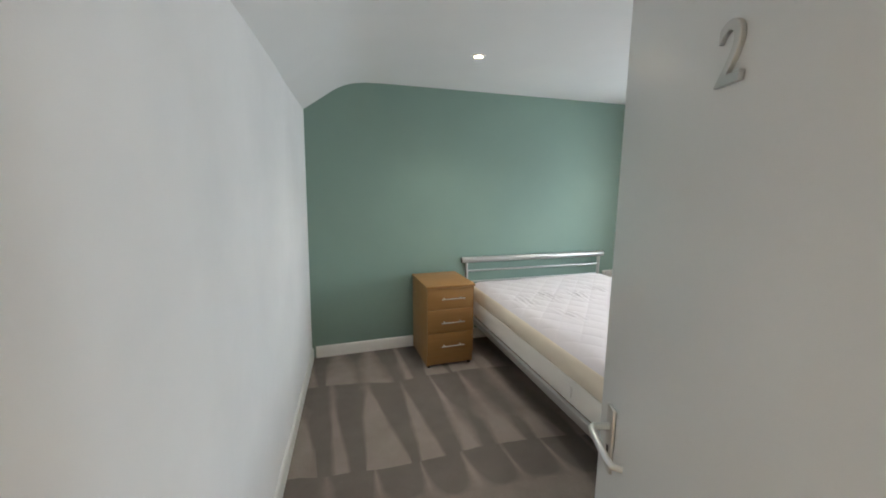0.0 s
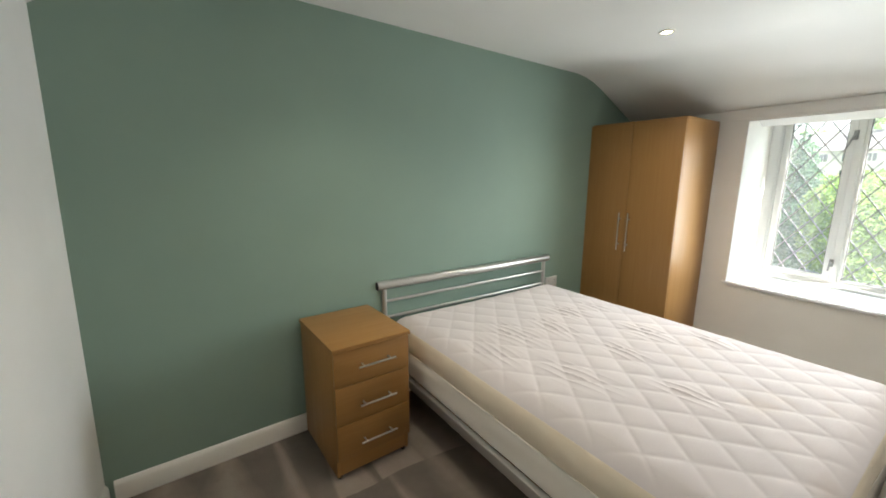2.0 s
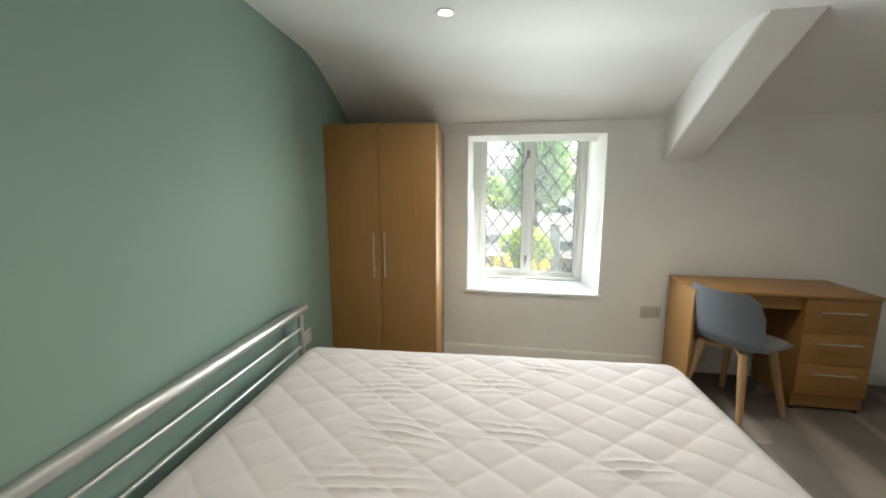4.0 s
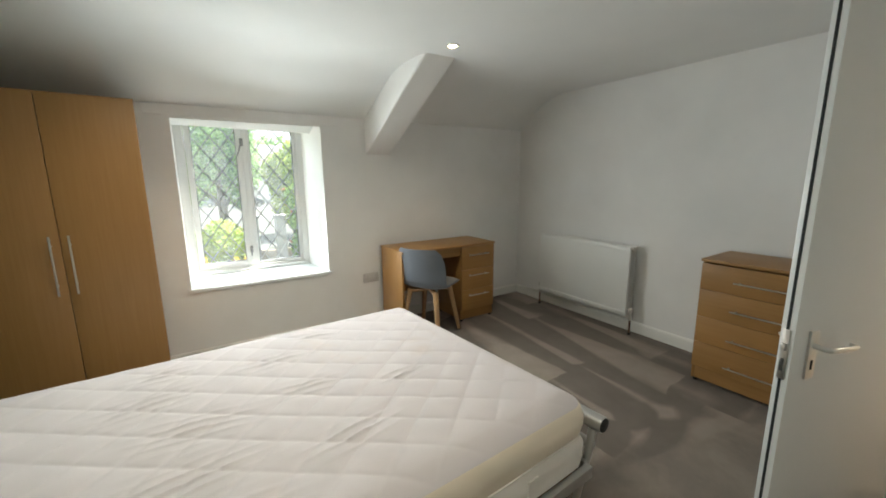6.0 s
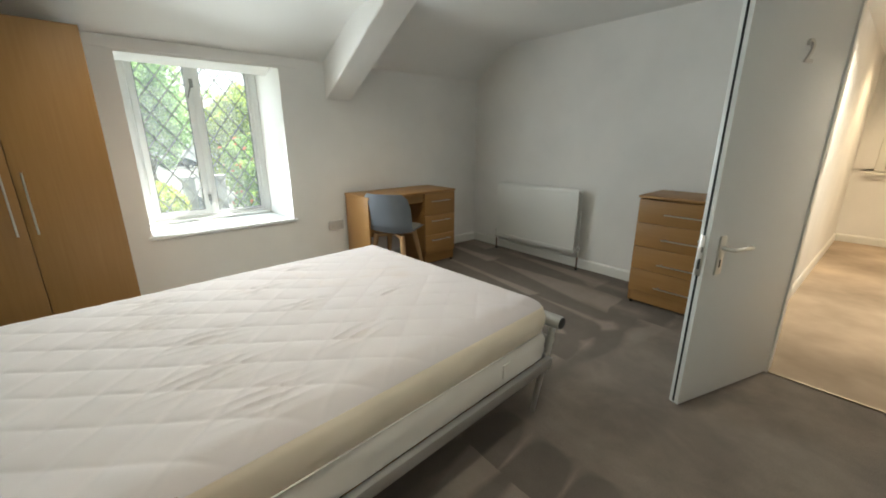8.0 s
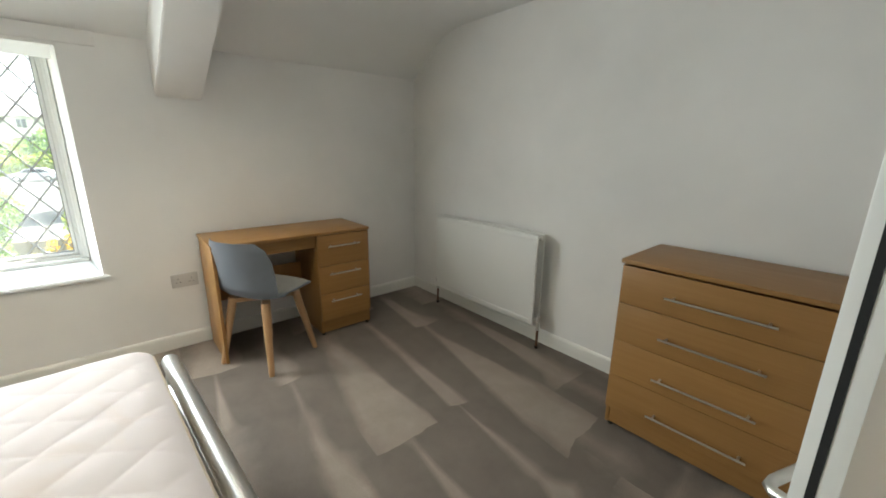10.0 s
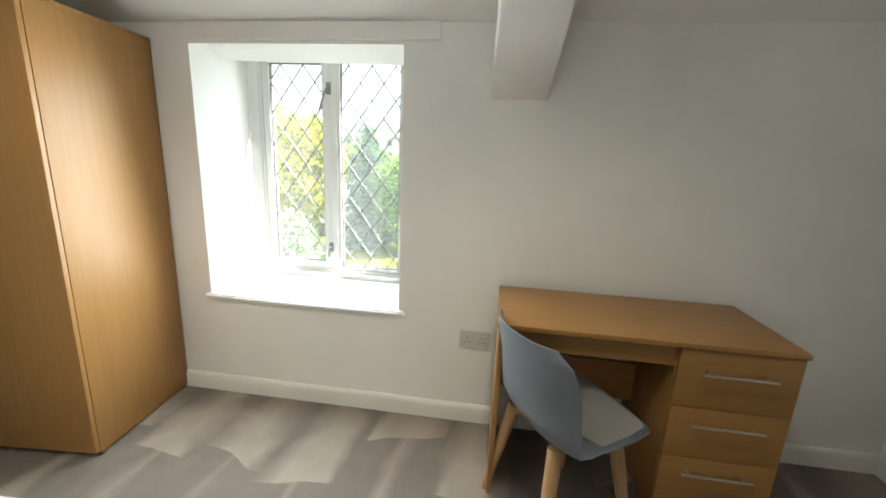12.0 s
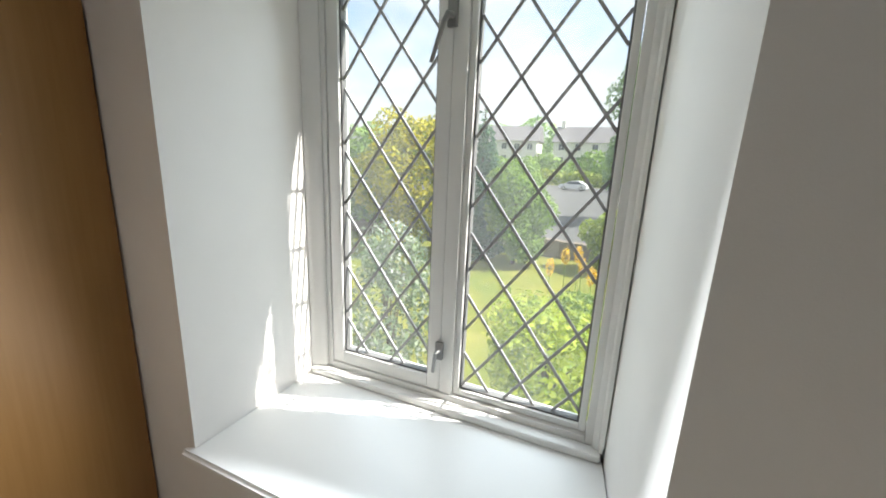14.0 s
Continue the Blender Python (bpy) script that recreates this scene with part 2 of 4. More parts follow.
CARPET = carpet("taupe_grey_carpet", (0.215, 0.183, 0.159), (0.366, 0.312, 0.266))
HALLCARPET = paint("worn_beige_carpet", (0.39, 0.31, 0.235), 0.95, 0.36, 260, 0.6, 0.1)
CATCH = material("dull_grey_metal", (0.3, 0.3, 0.3), 0.35, 0.9)

GLASS = bpy.data.materials.new("window_glass")
GLASS.use_nodes = True
gn = GLASS.node_tree
for n in list(gn.nodes):
    gn.nodes.remove(n)
g_out, g_mix = gn.nodes.new("ShaderNodeOutputMaterial"), gn.nodes.new("ShaderNodeMixShader")
g_tr, g_gl, g_fr = gn.nodes.new("ShaderNodeBsdfTransparent"), gn.nodes.new("ShaderNodeBsdfGlossy"), gn.nodes.new("ShaderNodeMath")
g_tr.inputs[0].default_value = (0.96, 0.98, 0.975, 1)
g_gl.inputs["Roughness"].default_value = 0.02
# a small translucent share puts a veil of glare haze into the panes
g_haze, g_veil = gn.nodes.new("ShaderNodeBsdfTranslucent"), gn.nodes.new("ShaderNodeMixShader")
g_haze.inputs[0].default_value = (0.85, 0.88, 0.9, 1)
g_veil.inputs[0].default_value = 0.055
gn.links.new(g_tr.outputs[0], g_veil.inputs[1])
gn.links.new(g_haze.outputs[0], g_veil.inputs[2])
# gloss of a thin pane, alike on both of its faces: 2 per cent head on, strong at a grazing angle
g_face, g_pow = gn.nodes.new("ShaderNodeLayerWeight"), gn.nodes.new("ShaderNodeMath")
g_pow.operation, g_fr.operation = "POWER", "MULTIPLY_ADD"
g_pow.inputs[1].default_value, g_fr.inputs[1].default_value, g_fr.inputs[2].default_value = 5.0, 0.9, 0.02
gn.links.new(g_face.outputs["Facing"], g_pow.inputs[0])
gn.links.new(g_pow.outputs[0], g_fr.inputs[0])
gn.links.new(g_fr.outputs[0], g_mix.inputs[0])
gn.links.new(g_veil.outputs[0], g_mix.inputs[1])
gn.links.new(g_gl.outputs[0], g_mix.inputs[2])
gn.links.new(g_mix.outputs[0], g_out.inputs[0])

LAMPGLOW = material("lit_lamp_lens", (1, 0.9, 0.7), 0.4)
bsdf(LAMPGLOW).inputs["Emission Color"].default_value = (1.0, 0.8, 0.5, 1)
bsdf(LAMPGLOW).inputs["Emission Strength"].default_value = 8.0


# ---- mesh helpers ----
def finish(name, bm, mat, smooth=True):
    bmesh.ops.recalc_face_normals(bm, faces=bm.faces)
    me = bpy.data.meshes.new(name)
    bm.to_mesh(me)
    bm.free()
    for mt in (mat if isinstance(mat, (list, tuple)) else [mat]):
        me.materials.append(mt)
    if smooth:
        me.polygons.foreach_set("use_smooth", [True] * len(me.polygons))
        me.set_sharp_from_angle(angle=radians(35))
    return me


def part(name, bm, mat, parent, label=""):
    ob = new(name, finish(name, bm, mat))
    ob.parent = parent
    return tagged(ob, label)


def thing(name, m, label, category, group=""):
    ob = new(name)
    ob.matrix_world = m
    ob.empty_display_size = 0.1
    return tagged(ob, label, category, group)


def setting(name, bm, mat, label, category):
    return tagged(new(name, finish(name, bm, mat)), label, category, kind="structure")


def box(bm, x0, x1, y0, y1, z0, z1, bevel=0.0, seg=2, m=None):
    made = bmesh.ops.create_cube(bm, size=1.0)["verts"]
    for v in made:
        v.co = Vector((x0 + (v.co.x + 0.5) * (x1 - x0), y0 + (v.co.y + 0.5) * (y1 - y0), z0 + (v.co.z + 0.5) * (z1 - z0)))
    if bevel:
        edges = list({e for v in made for e in v.link_edges})
        made = bmesh.ops.bevel(bm, geom=edges, offset=bevel, segments=seg, profile=0.6, affect="EDGES")["verts"]
    if m is not None:
        bmesh.ops.transform(bm, matrix=m, verts=list(set(made)))
    return bm


def new_box(*a, **k):
    return box(bmesh.new(), *a, **k)


def tube(bm, pts, radii, seg=14, cap=True, flat=1.0):
    """A round bar through the points, with a radius at each."""
    pts = [Vector(p) for p in pts]
    if not isinstance(radii, (list, tuple)):
        radii = [radii] * len(pts)
    rings, side = [], None
    for i, p in enumerate(pts):
        d = (pts[min(i + 1, len(pts) - 1)] - pts[max(i - 1, 0)]).normalized()
        if side is None:
            side = d.orthogonal().normalized()
        side = (side - d * side.dot(d)).normalized()
        up = d.cross(side)
        rings.append([bm.verts.new(p + radii[i] * (math.cos(a) * side + flat * math.sin(a) * up)) for a in (2 * math.pi * k / seg for k in range(seg))])
    for a, b in zip(rings, rings[1:]):
        for k in range(seg):
            bm.faces.new((a[k], a[(k + 1) % seg], b[(k + 1) % seg], b[k]))
    if cap:
        bm.faces.new(rings[0][::-1])
        bm.faces.new(rings[-1])
    return bm


def new_tube(*a, **k):
    return tube(bmesh.new(), *a, **k)


def prism(bm, outline, axis, lo, hi):
    """An outline in the two other axes, drawn out along one axis."""
    def at(p, w):
        c = list(p)
        c.insert(axis, w)
        return Vector(c)
    a, b = [bm.verts.new(at(p, lo)) for p in outline], [bm.verts.new(at(p, hi)) for p in outline]
    n = len(outline)
    bm.faces.new(a[::-1])
    bm.faces.new(b)
    for i in range(n):
        bm.faces.new((a[i], a[(i + 1) % n], b[(i + 1) % n], b[i]))
    return bm


def slab(bm, a, b, thick, z0, z1, bevel=0.0):
    """An upright slab along the line from a to b, thick to the left of it."""
    a, b = Vector((*a, 0)), Vector((*b, 0))
    d = b - a
    m = Matrix.Translation(a) @ Matrix.Rotation(math.atan2(d.y, d.x), 4, "Z")
    return box(bm, 0, d.length, 0, thick, z0, z1, bevel, m=m)


def grid_mesh(bm, nu, nv, fn):
    vs = [[bm.verts.new(fn(i / nu, j / nv)) for j in range(nv + 1)] for i in range(nu + 1)]
    for i in range(nu):
        for j in range(nv):
            bm.faces.new((vs[i][j], vs[i + 1][j], vs[i + 1][j + 1], vs[i][j + 1]))
    return vs


# ---- room shell ----
WX = 3.92            # inner face of the window wall
FX = 4.37            # plane where the window frame sits
OX = 4.47            # outer face of the wall
GA, GB = (-0.15, 3.440), (4.3, 3.880)   # line of the green wall
CEILZ = 2.155


def green_y(x):
    return GA[1] + (x - GA[0]) * (GB[1] - GA[1]) / (GB[0] - GA[0])


def ring_wall(bm, x0, hole0, x1, hole1, x2, outer):
    """A wall across x with a hole that splays from hole0 to hole1 and runs straight on to the outer face."""
    def rect(x, r):
        y0, y1, z0, z1 = r
        return [bm.verts.new((x, y, z)) for y, z in ((y0, z0), (y1, z0), (y1, z1), (y0, z1))]
    loops = [rect(x0, outer), rect(x0, hole0), rect(x1, hole1), rect(x2, hole1), rect(x2, outer), None]
    loops[5] = loops[0]
    for a, b in zip(loops, loops[1:]):
        for k in range(4):
            bm.faces.new((a[k], a[(k + 1) % 4], b[(k + 1) % 4], b[k]))
    return bm


setting("wall_east", ring_wall(bmesh.new(), WX, (1.893, 2.903, 0.53, 1.765), FX, (1.952, 2.900, 0.53, 1.875), OX, (-0.75, 4.3, -2.8, 2.7)), WALL,
        "white painted thick wall with a deep window opening", "wall")
setting("wall_north", slab(bmesh.new(), GA, GB, 0.2, -0.1, 2.6), GREEN, "sage green painted plaster wall", "wall")

# the long wall beside the door leans and waves a little
bm = bmesh.new()


def left_face(u, v):
    y, z = -0.05 + u * 3.75, -0.05 + v * 2.55
    wave = 0.012 * noise.noise((y * 1.1, z * 0.9, 3.0)) + 0.004 * noise.noise((y * 3.1, z * 2.7, 8.0))
    return Vector((-0.010 + 0.014 * max(z, 0) + wave * min(1, max(0, (3.5 - y) * 2)), y, z))


face = grid_mesh(bm, 60, 40, left_face)
back = grid_mesh(bm, 1, 1, lambda u, v: Vector((-0.25, -0.05 + u * 3.75, -0.05 + v * 2.55)))
setting("wall_west", bm, WALL, "white painted plaster wall, slightly uneven", "wall")
setting("wall_south", slab(bmesh.new(), (4.1, -0.338), (0.93, -0.298), 0.15, -0.1, 2.6), WALL, "white painted plaster wall behind the radiator", "wall")
setting("wall_hall_east", slab(bmesh.new(), (0.935, 0.438), (0.935, -3.7), 0.07, -0.1, 2.6), WALL, "white partition wall of the hall", "wall")
setting("wall_hall_west", slab(bmesh.new(), (-0.02, -3.7), (-0.02, -0.05), 0.15, -0.1, 2.6), WALL, "white painted wall of the hall", "wall")

# door wall: a stub beside the hinge and a piece over the opening
bm = bmesh.new()
box(bm, 0.835, 1.03, 0.44, 0.517, -0.1, 2.6)
box(bm, -0.2, 0.835, 0.44, 0.517, 2.03, 2.6)
setting("wall_door", bm, WALL, "white wall round the bedroom door opening", "wall")
bm = bmesh.new()
box(bm, 0.795, 0.833, 0.432, 0.522, 0.0, 2.028, 0.003)
box(bm, -0.01, 0.026, 0.432, 0.522, 0.0, 2.028, 0.003)
box(bm, 0.027, 0.794, 0.432, 0.522, 1.992, 2.028, 0.003)
setting("door_frame", bm, GLOSS, "white gloss door frame", "door frame")

# floors
bm = bmesh.new()
box(bm, -0.15, 4.1, -0.5, 4.0, -0.12, 0.0)
setting("floor", bm, CARPET, "taupe grey carpet with vacuum sweep marks", "floor")
bm = bmesh.new()
box(bm, -0.15, 0.98, -3.8, 0.513, -0.1, 0.004)
setting("floor_hall", bm, HALLCARPET, "worn beige carpet in the hall", "floor")
bm = bmesh.new()
box(bm, 0.03, 0.793, 0.508, 0.526, 0.0, 0.008, 0.003)
setting("threshold_strip", bm, BRASS, "thin metal threshold strip between two carpets", "trim")


# ceiling: flat in the middle, sloping down to the long walls
def ceiling_profile(y):
    k = min(max((y + 0.4) / 4.2, 0), 1)
    bx = 3.50 - 0.30 * k
    left = [(-0.2, 1.78), (0.02, 1.932), (0.25, 2.09), (0.32, 2.122), (0.39, 2.141), (0.47, 2.151), (0.6, CEILZ)]
    drop = CEILZ - 1.852
    right = []
    for i in range(9):
        s = i / 8
        x = bx - 0.16 + s * (WX - bx + 0.16)
        w = max(0.0, x - bx) + 0.10 * math.exp(-((x - bx) / 0.1) ** 2) * 0.35
        right.append((x, CEILZ - drop * min(1, w / (WX - bx)) if i else CEILZ))
    right[-1] = (WX, 1.852)
    right.append((4.15, 1.852 - (4.15 - WX) * drop / (WX - bx)))
    return left + right


bm = bmesh.new()
rows = []
for j in range(13):
    y = -0.5 + 4.5 * j / 12
    rows.append([bm.verts.new((x, y, z)) for x, z in ceiling_profile(y)])
tops = [[bm.verts.new((r[0].co.x, r[0].co.y, 2.5)), bm.verts.new((r[-1].co.x, r[0].co.y, 2.5))] for r in rows]
for a, b, ta, tb in zip(rows, rows[1:], tops, tops[1:]):
    for i in range(len(a) - 1):
        bm.faces.new((a[i], a[i + 1], b[i + 1], b[i]))
    bm.faces.new((ta[0], ta[1], tb[1], tb[0]))
    bm.faces.new((a[0], b[0], tb[0], ta[0]))
    bm.faces.new((a[-1], b[-1], tb[1], ta[1]))
for r, t in ((rows[0], tops[0]), (rows[-1], tops[-1])):
    bm.faces.new(r + [t[1], t[0]])
setting("ceiling", bm, CEIL, "white ceiling with sloped sides", "ceiling")
setting("ceiling_hall", new_box(-0.1, 0.97, -3.8, 0.44, 2.1, 2.3), CEIL, "white hall ceiling", "ceiling")
# unseen slab and outer walls, added to close the shell against light leaks
setting("roof_light_stop", new_box(-0.4, 4.7, -3.9, 4.4, 2.72, 2.8), CEIL, "unseen slab added over the rooms to keep daylight out", "roof")
setting("wall_light_stop_west", new_box(-0.42, -0.28, -3.9, 4.4, -0.2, 2.7), WALL, "unseen outer wall added to stop light leaks", "wall")
setting("wall_light_stop_north", new_box(-0.4, 4.5, 4.15, 4.3, -0.2, 2.7), WALL, "unseen outer wall added to stop light leaks", "wall")

# boxed-in roof timber across the slope
bm = prism(bmesh.new(), [(2.93, CEILZ + 0.018), (WX + 0.02, 1.545), (WX + 0.02, 1.95), (3.40, 2.2)], 1, 1.277, 1.511)
for v in bm.verts:
    v.co.y -= 0.055 * (WX - v.co.x)   # it runs a little askew to the wall
bmesh.ops.bevel(bm, geom=[e for e in bm.edges if all(v.co.z < CEILZ + 0.03 for v in e.verts)], offset=0.006, segments=2, affect="EDGES")
setting("beam", bm, WALL, "white plastered sloping beam between ceiling and wall", "beam")


# baseboards, with a rounded top edge
def baseboard(name, a, b, h=0.094):
    bm = bmesh.new()
    a, b = Vector((*a, 0)), Vector((*b, 0))
    d = b - a
    prism(bm, [(0, 0), (0.017, 0), (0.017, h - 0.02), (0.013, h - 0.006), (0.006, h), (0, h)], 0, 0, d.length)
    bm.transform(Matrix.Translation(a) @ Matrix.Rotation(math.atan2(d.y, d.x), 4, "Z"))
    setting(name, bm, GLOSS, "cream white painted skirting board", "baseboard")


baseboard("baseboard_north", (3.93, green_y(3.93)), (0.02, green_y(0.02)))
baseboard("baseboard_west", (-0.012, 3.44), (-0.012, 0.545))
baseboard("baseboard_east", (WX, -0.33), (WX, 3.80))
baseboard("baseboard_south", (1.02, -0.30), (WX, -0.343))
baseboard("baseboard_hall_end", (-0.01, -3.66), (0.93, -3.66))
baseboard("baseboard_hall_side", (0.932, -3.64), (0.932, 0.42))

# hall end wall with an inner window onto a further room
bm = bmesh.new()
box(bm, -0.2, 1.1, -3.80, -3.66, -0.1, 0.875)
box(bm, -0.2, 1.1, -3.80, -3.66, 1.80, 2.6)
box(bm, 0.72, 1.1, -3.80, -3.66, 0.86, 1.80)
box(bm, -0.2, -0.02, -3.80, -3.66, 0.86, 1.80)
setting("wall_hall_end", bm, WALL, "white hall wall with an inner window", "wall")
win2 = thing("window_2", pose(0.36, -3.66, 0.875), "white framed inner window at the end of the hall", "window")
win2["kind"] = "structure"
bm = bmesh.new()
for x0, x1, z0, z1 in ((-0.40, -0.33, -0.02, 1.0), (0.32, 0.40, -0.02, 1.0), (-0.328, 0.318, 0.92, 1.0), (-0.328, 0.318, -0.02, 0.04)):
    box(bm, x0, x1, -0.1, 0.02, z0, z1, 0.004)
part("window_frame", bm, GLOSS, win2)
part("window_sill", new_box(-0.46, 0.47, -0.02, 0.07, -0.055, -0.022, 0.006), GLOSS, win2)
part("pane", new_box(-0.335, 0.325, -0.06, -0.056, 0.03, 0.93), GLASS, win2).visible_shadow = False
bm = bmesh.new()
box(bm, -0.8, 1.6, -5.1, -5.0, -0.1, 2.6)
setting("wall_far_room", bm, GREEN, "sage green wall of the room beyond the hall", "wall")
bm = bmesh.new()
box(bm, -0.9, -0.8, -5.0, -3.80, -0.1, 2.6)
box(bm, 1.6, 1.7, -5.0, -3.80, -0.1, 2.6)
box(bm, -0.8, 1.6, -5.0, -3.80, 2.3, 2.5)
box(bm, -0.8, 1.6, -5.0, -3.80, -0.1, 0.0)
setting("wall_far_room_sides", bm, WALL, "white walls of the room beyond the hall", "wall")
shelf = thing("sideboard", pose(0.55, -4.6, 0), "low brown wooden sideboard in the far room", "sideboard")
part("body", new_box(-0.6, 0.6, -0.2, 0.2, 0.05, 0.93, 0.006), OAKX, shelf)
part("top", new_box(-0.62, 0.62, -0.21, 0.22, 0.932, 0.96, 0.004), OAKX, shelf)
tv = thing("black_box", pose(0.52, -4.55, 0.96), "small black box on the sideboard", "box")
part("case", new_box(-0.1, 0.12, -0.06, 0.06, 0, 0.12, 0.006), BLACK, tv)


# ---- window ----
win = thing("window_1", pose(FX, 0, 0), "white framed leaded window with diamond panes and an opening casement", "window")
win["kind"] = "structure"
bm = bmesh.new()
Y0, Y1, Z0, Z1 = 1.952, 2.900, 0.545, 1.875
box(bm, 0.0, 0.075, Y0, Y0 + 0.048, Z0, Z1, 0.003)
box(bm, 0.0, 0.075, Y1 - 0.064, Y1, Z0, Z1, 0.003)
box(bm, 0.0, 0.075, Y0 + 0.048, Y1 - 0.064, Z0, 0.604, 0.003)
box(bm, 0.0, 0.075, Y0 + 0.048, Y1 - 0.064, 1.835, Z1, 0.003)
box(bm, 0.004, 0.075, 2.389, 2.430, 0.604, 1.835, 0.003)
part("window_frame", bm, UPVC, win)


def lattice(bm, y0, y1, z0, z1, x, dy, dz, yo, zo, w):
    """Crossing lead strips, cut off at the edges of the pane."""
    out = []
    for sign in (1, -1):
        for k in range(-40, 41):
            # line: (y - yo) / dy + sign * (z - zo) / dz = k
            pts = []
            for y in (y0, y1):
                z = zo + sign * dz * (k - (y - yo) / dy)
                if z0 <= z <= z1:
                    pts.append((y, z))
            for z in (z0, z1):
                y = yo + dy * (k - sign * (z - zo) / dz)
                if y0 < y < y1:
                    pts.append((y, z))
            if len(pts) >= 2 and (Vector(pts[0]) - Vector(pts[1])).length > 0.01:
                out.append((pts[0], pts[1], sign))
    for a, b, sign in out:
        d = (Vector(b) - Vector(a)).normalized()
        n = Vector((-d.y, d.x)) * w / 2
        q = [Vector(a) + n, Vector(b) + n, Vector(b) - n, Vector(a) - n]
        t = 0.0026 if sign > 0 else 0.0032
        prism(bm, [(p.x, p.y) for p in q], 0, x - t, x + t)
    return bm


def light(name, y0, y1, z0, z1, rail, x, yo, parent):
    """One glazed light: rails, seal, pane and leading."""
    g = (y0 + rail, y1 - rail, z0 + rail, z1 - rail)
    bm = bmesh.new()
    box(bm, x - 0.022, x + 0.028, y0, g[0], z0, z1, 0.004)
    box(bm, x - 0.022, x + 0.028, g[1], y1, z0, z1, 0.004)
    box(bm, x - 0.022, x + 0.028, g[0], g[1], z0, g[2], 0.004)
    box(bm, x - 0.022, x + 0.028, g[0], g[1], g[3], z1, 0.004)
    sash = part(name, bm, UPVC, parent)
    s = 0.005
    bm = bmesh.new()
    for r in ((g[0], g[0] + s, g[2], g[3]), (g[1] - s, g[1], g[2], g[3]), (g[0] + s, g[1] - s, g[2], g[2] + s), (g[0] + s, g[1] - s, g[3] - s, g[3])):
        box(bm, x - 0.012, x + 0.012, *r)
    part("seal", bm, SEAL, sash, "thin grey glazing seal")
    p = part("pane", new_box(x - 0.002, x + 0.002, g[0], g[1], g[2], g[3]), GLASS, sash, "clear glass")
    p.visible_shadow = False
    part("leading", lattice(bmesh.new(), g[0] + s, g[1] - s, g[2] + s, g[3] - s, x, 0.1365, 0.183, yo, 1.602, 0.0075), LEAD, sash, "diamond lattice of grey lead strips")
    return sash


light("casement", 2.431, 2.833, 0.607, 1.832, 0.042, 0.026, 2.728, win)
light("fixed_light", 2.002, 2.388, 0.607, 1.832, 0.018, 0.034, 2.325, win)


def window_catch(z, tilt, parent):
    bm = bmesh.new()
    box(bm, -0.012, 0.0, -0.013, 0.013, -0.035, 0.03, 0.003)
    c = part("catch", bm, CATCH, parent, "metal casement catch")
    c.location = (0.004, 2.432, z)
    bm = bmesh.new()
    tube(bm, [(-0.012, 0, -0.01), (-0.03, 0.002, -0.012), (-0.034, 0.012, -0.03), (-0.036, 0.012 + tilt, -0.12)], [0.009, 0.009, 0.007, 0.005], 10)
    part("lever", bm, CATCH, c, "tapered metal lever")


window_catch(1.66, 0.03, win)
bm = bmesh.new()
box(bm, -0.012, 0.002, 2.418, 2.442, 0.72, 0.775, 0.003)
tube(bm, [(-0.012, 2.43, 0.75), (-0.03, 2.432, 0.748), (-0.034, 2.436, 0.69)], [0.007, 0.006, 0.005], 10)
part("lower_catch", bm, CATCH, win, "metal casement stay")
part("bottom_bead", new_box(-0.040, -0.001, Y0 + 0.006, Y1 - 0.004, 0.5635, 0.586, 0.006, seg=3), UPVC, win)
# quarter-round mouldings where the frame meets the reveal
for ym, w in ((Y1 - 0.0005, -0.05), (Y0 + 0.0005, 0.028)):
    bm = prism(bmesh.new(), [(-0.030, ym), (-0.001, ym), (-0.001, ym + w), (-0.008, ym + w), (-0.014, ym + w * 0.82), (-0.017, ym + w * 0.5), (-0.026, ym + w * 0.32)], 2, 0.587, 1.788)
    part("moulding", bm, UPVC, win)

sill = bmesh.new()
prism(sill, [(WX - 0.022, 1.858), (WX - 0.001, 1.858), (WX - 0.001, 1.896), (FX - 0.002, 1.955), (FX - 0.002, 2.897), (WX - 0.001, 2.90), (WX - 0.001, 2.932), (WX - 0.022, 2.932)], 2, 0.536, 0.563)
bmesh.ops.bevel(sill, geom=[e for e in sill.edges if all(v.co.x < WX for v in e.verts)], offset=0.008, segments=3, affect="EDGES")
setting("window_sill", sill, SILLPAINT, "white gloss painted deep window sill", "window sill")
setting("window_head_board", new_box(WX - 0.014, WX + 0.001, 1.735, 3.045, 1.782, 1.853, 0.003), WALL, "long white painted board over the window", "trim")

blind = thing("roller_blind", pose(FX - 0.032, 2.412, 1.790), "white rolled-up blind cassette at the window head", "blind")
part("cassette", new_box(-0.022, 0.029, -0.42, 0.425, 0.005, 0.06, 0.014, seg=3), BLINDGREY, blind)
for bx in (-0.428, 0.426):
    part("end_bracket", new_box(-0.020, 0.030, bx, bx + 0.004, 0.002, 0.066, 0.002), UPVC, blind)


# ---- door ----
HX, HY = 0.803, 0.530
door = thing("door_1", pose(HX, HY, 0, 0, 0, 72.9), "white flush bedroom door standing open with the number 2", "door")
door["kind"] = "structure"
LEAF = 0.705
bm = bmesh.new()
box(bm, 0, LEAF, -0.044, 0, 0.012, 1.985, 0.002)
part("leaf", bm, DOORPAINT, door)
part("intumescent_strip", new_box(LEAF - 0.001, LEAF + 0.0015, -0.028, -0.019, 0.02, 1.98), FIRESEAL, door, "black fire seal strip in the door edge")
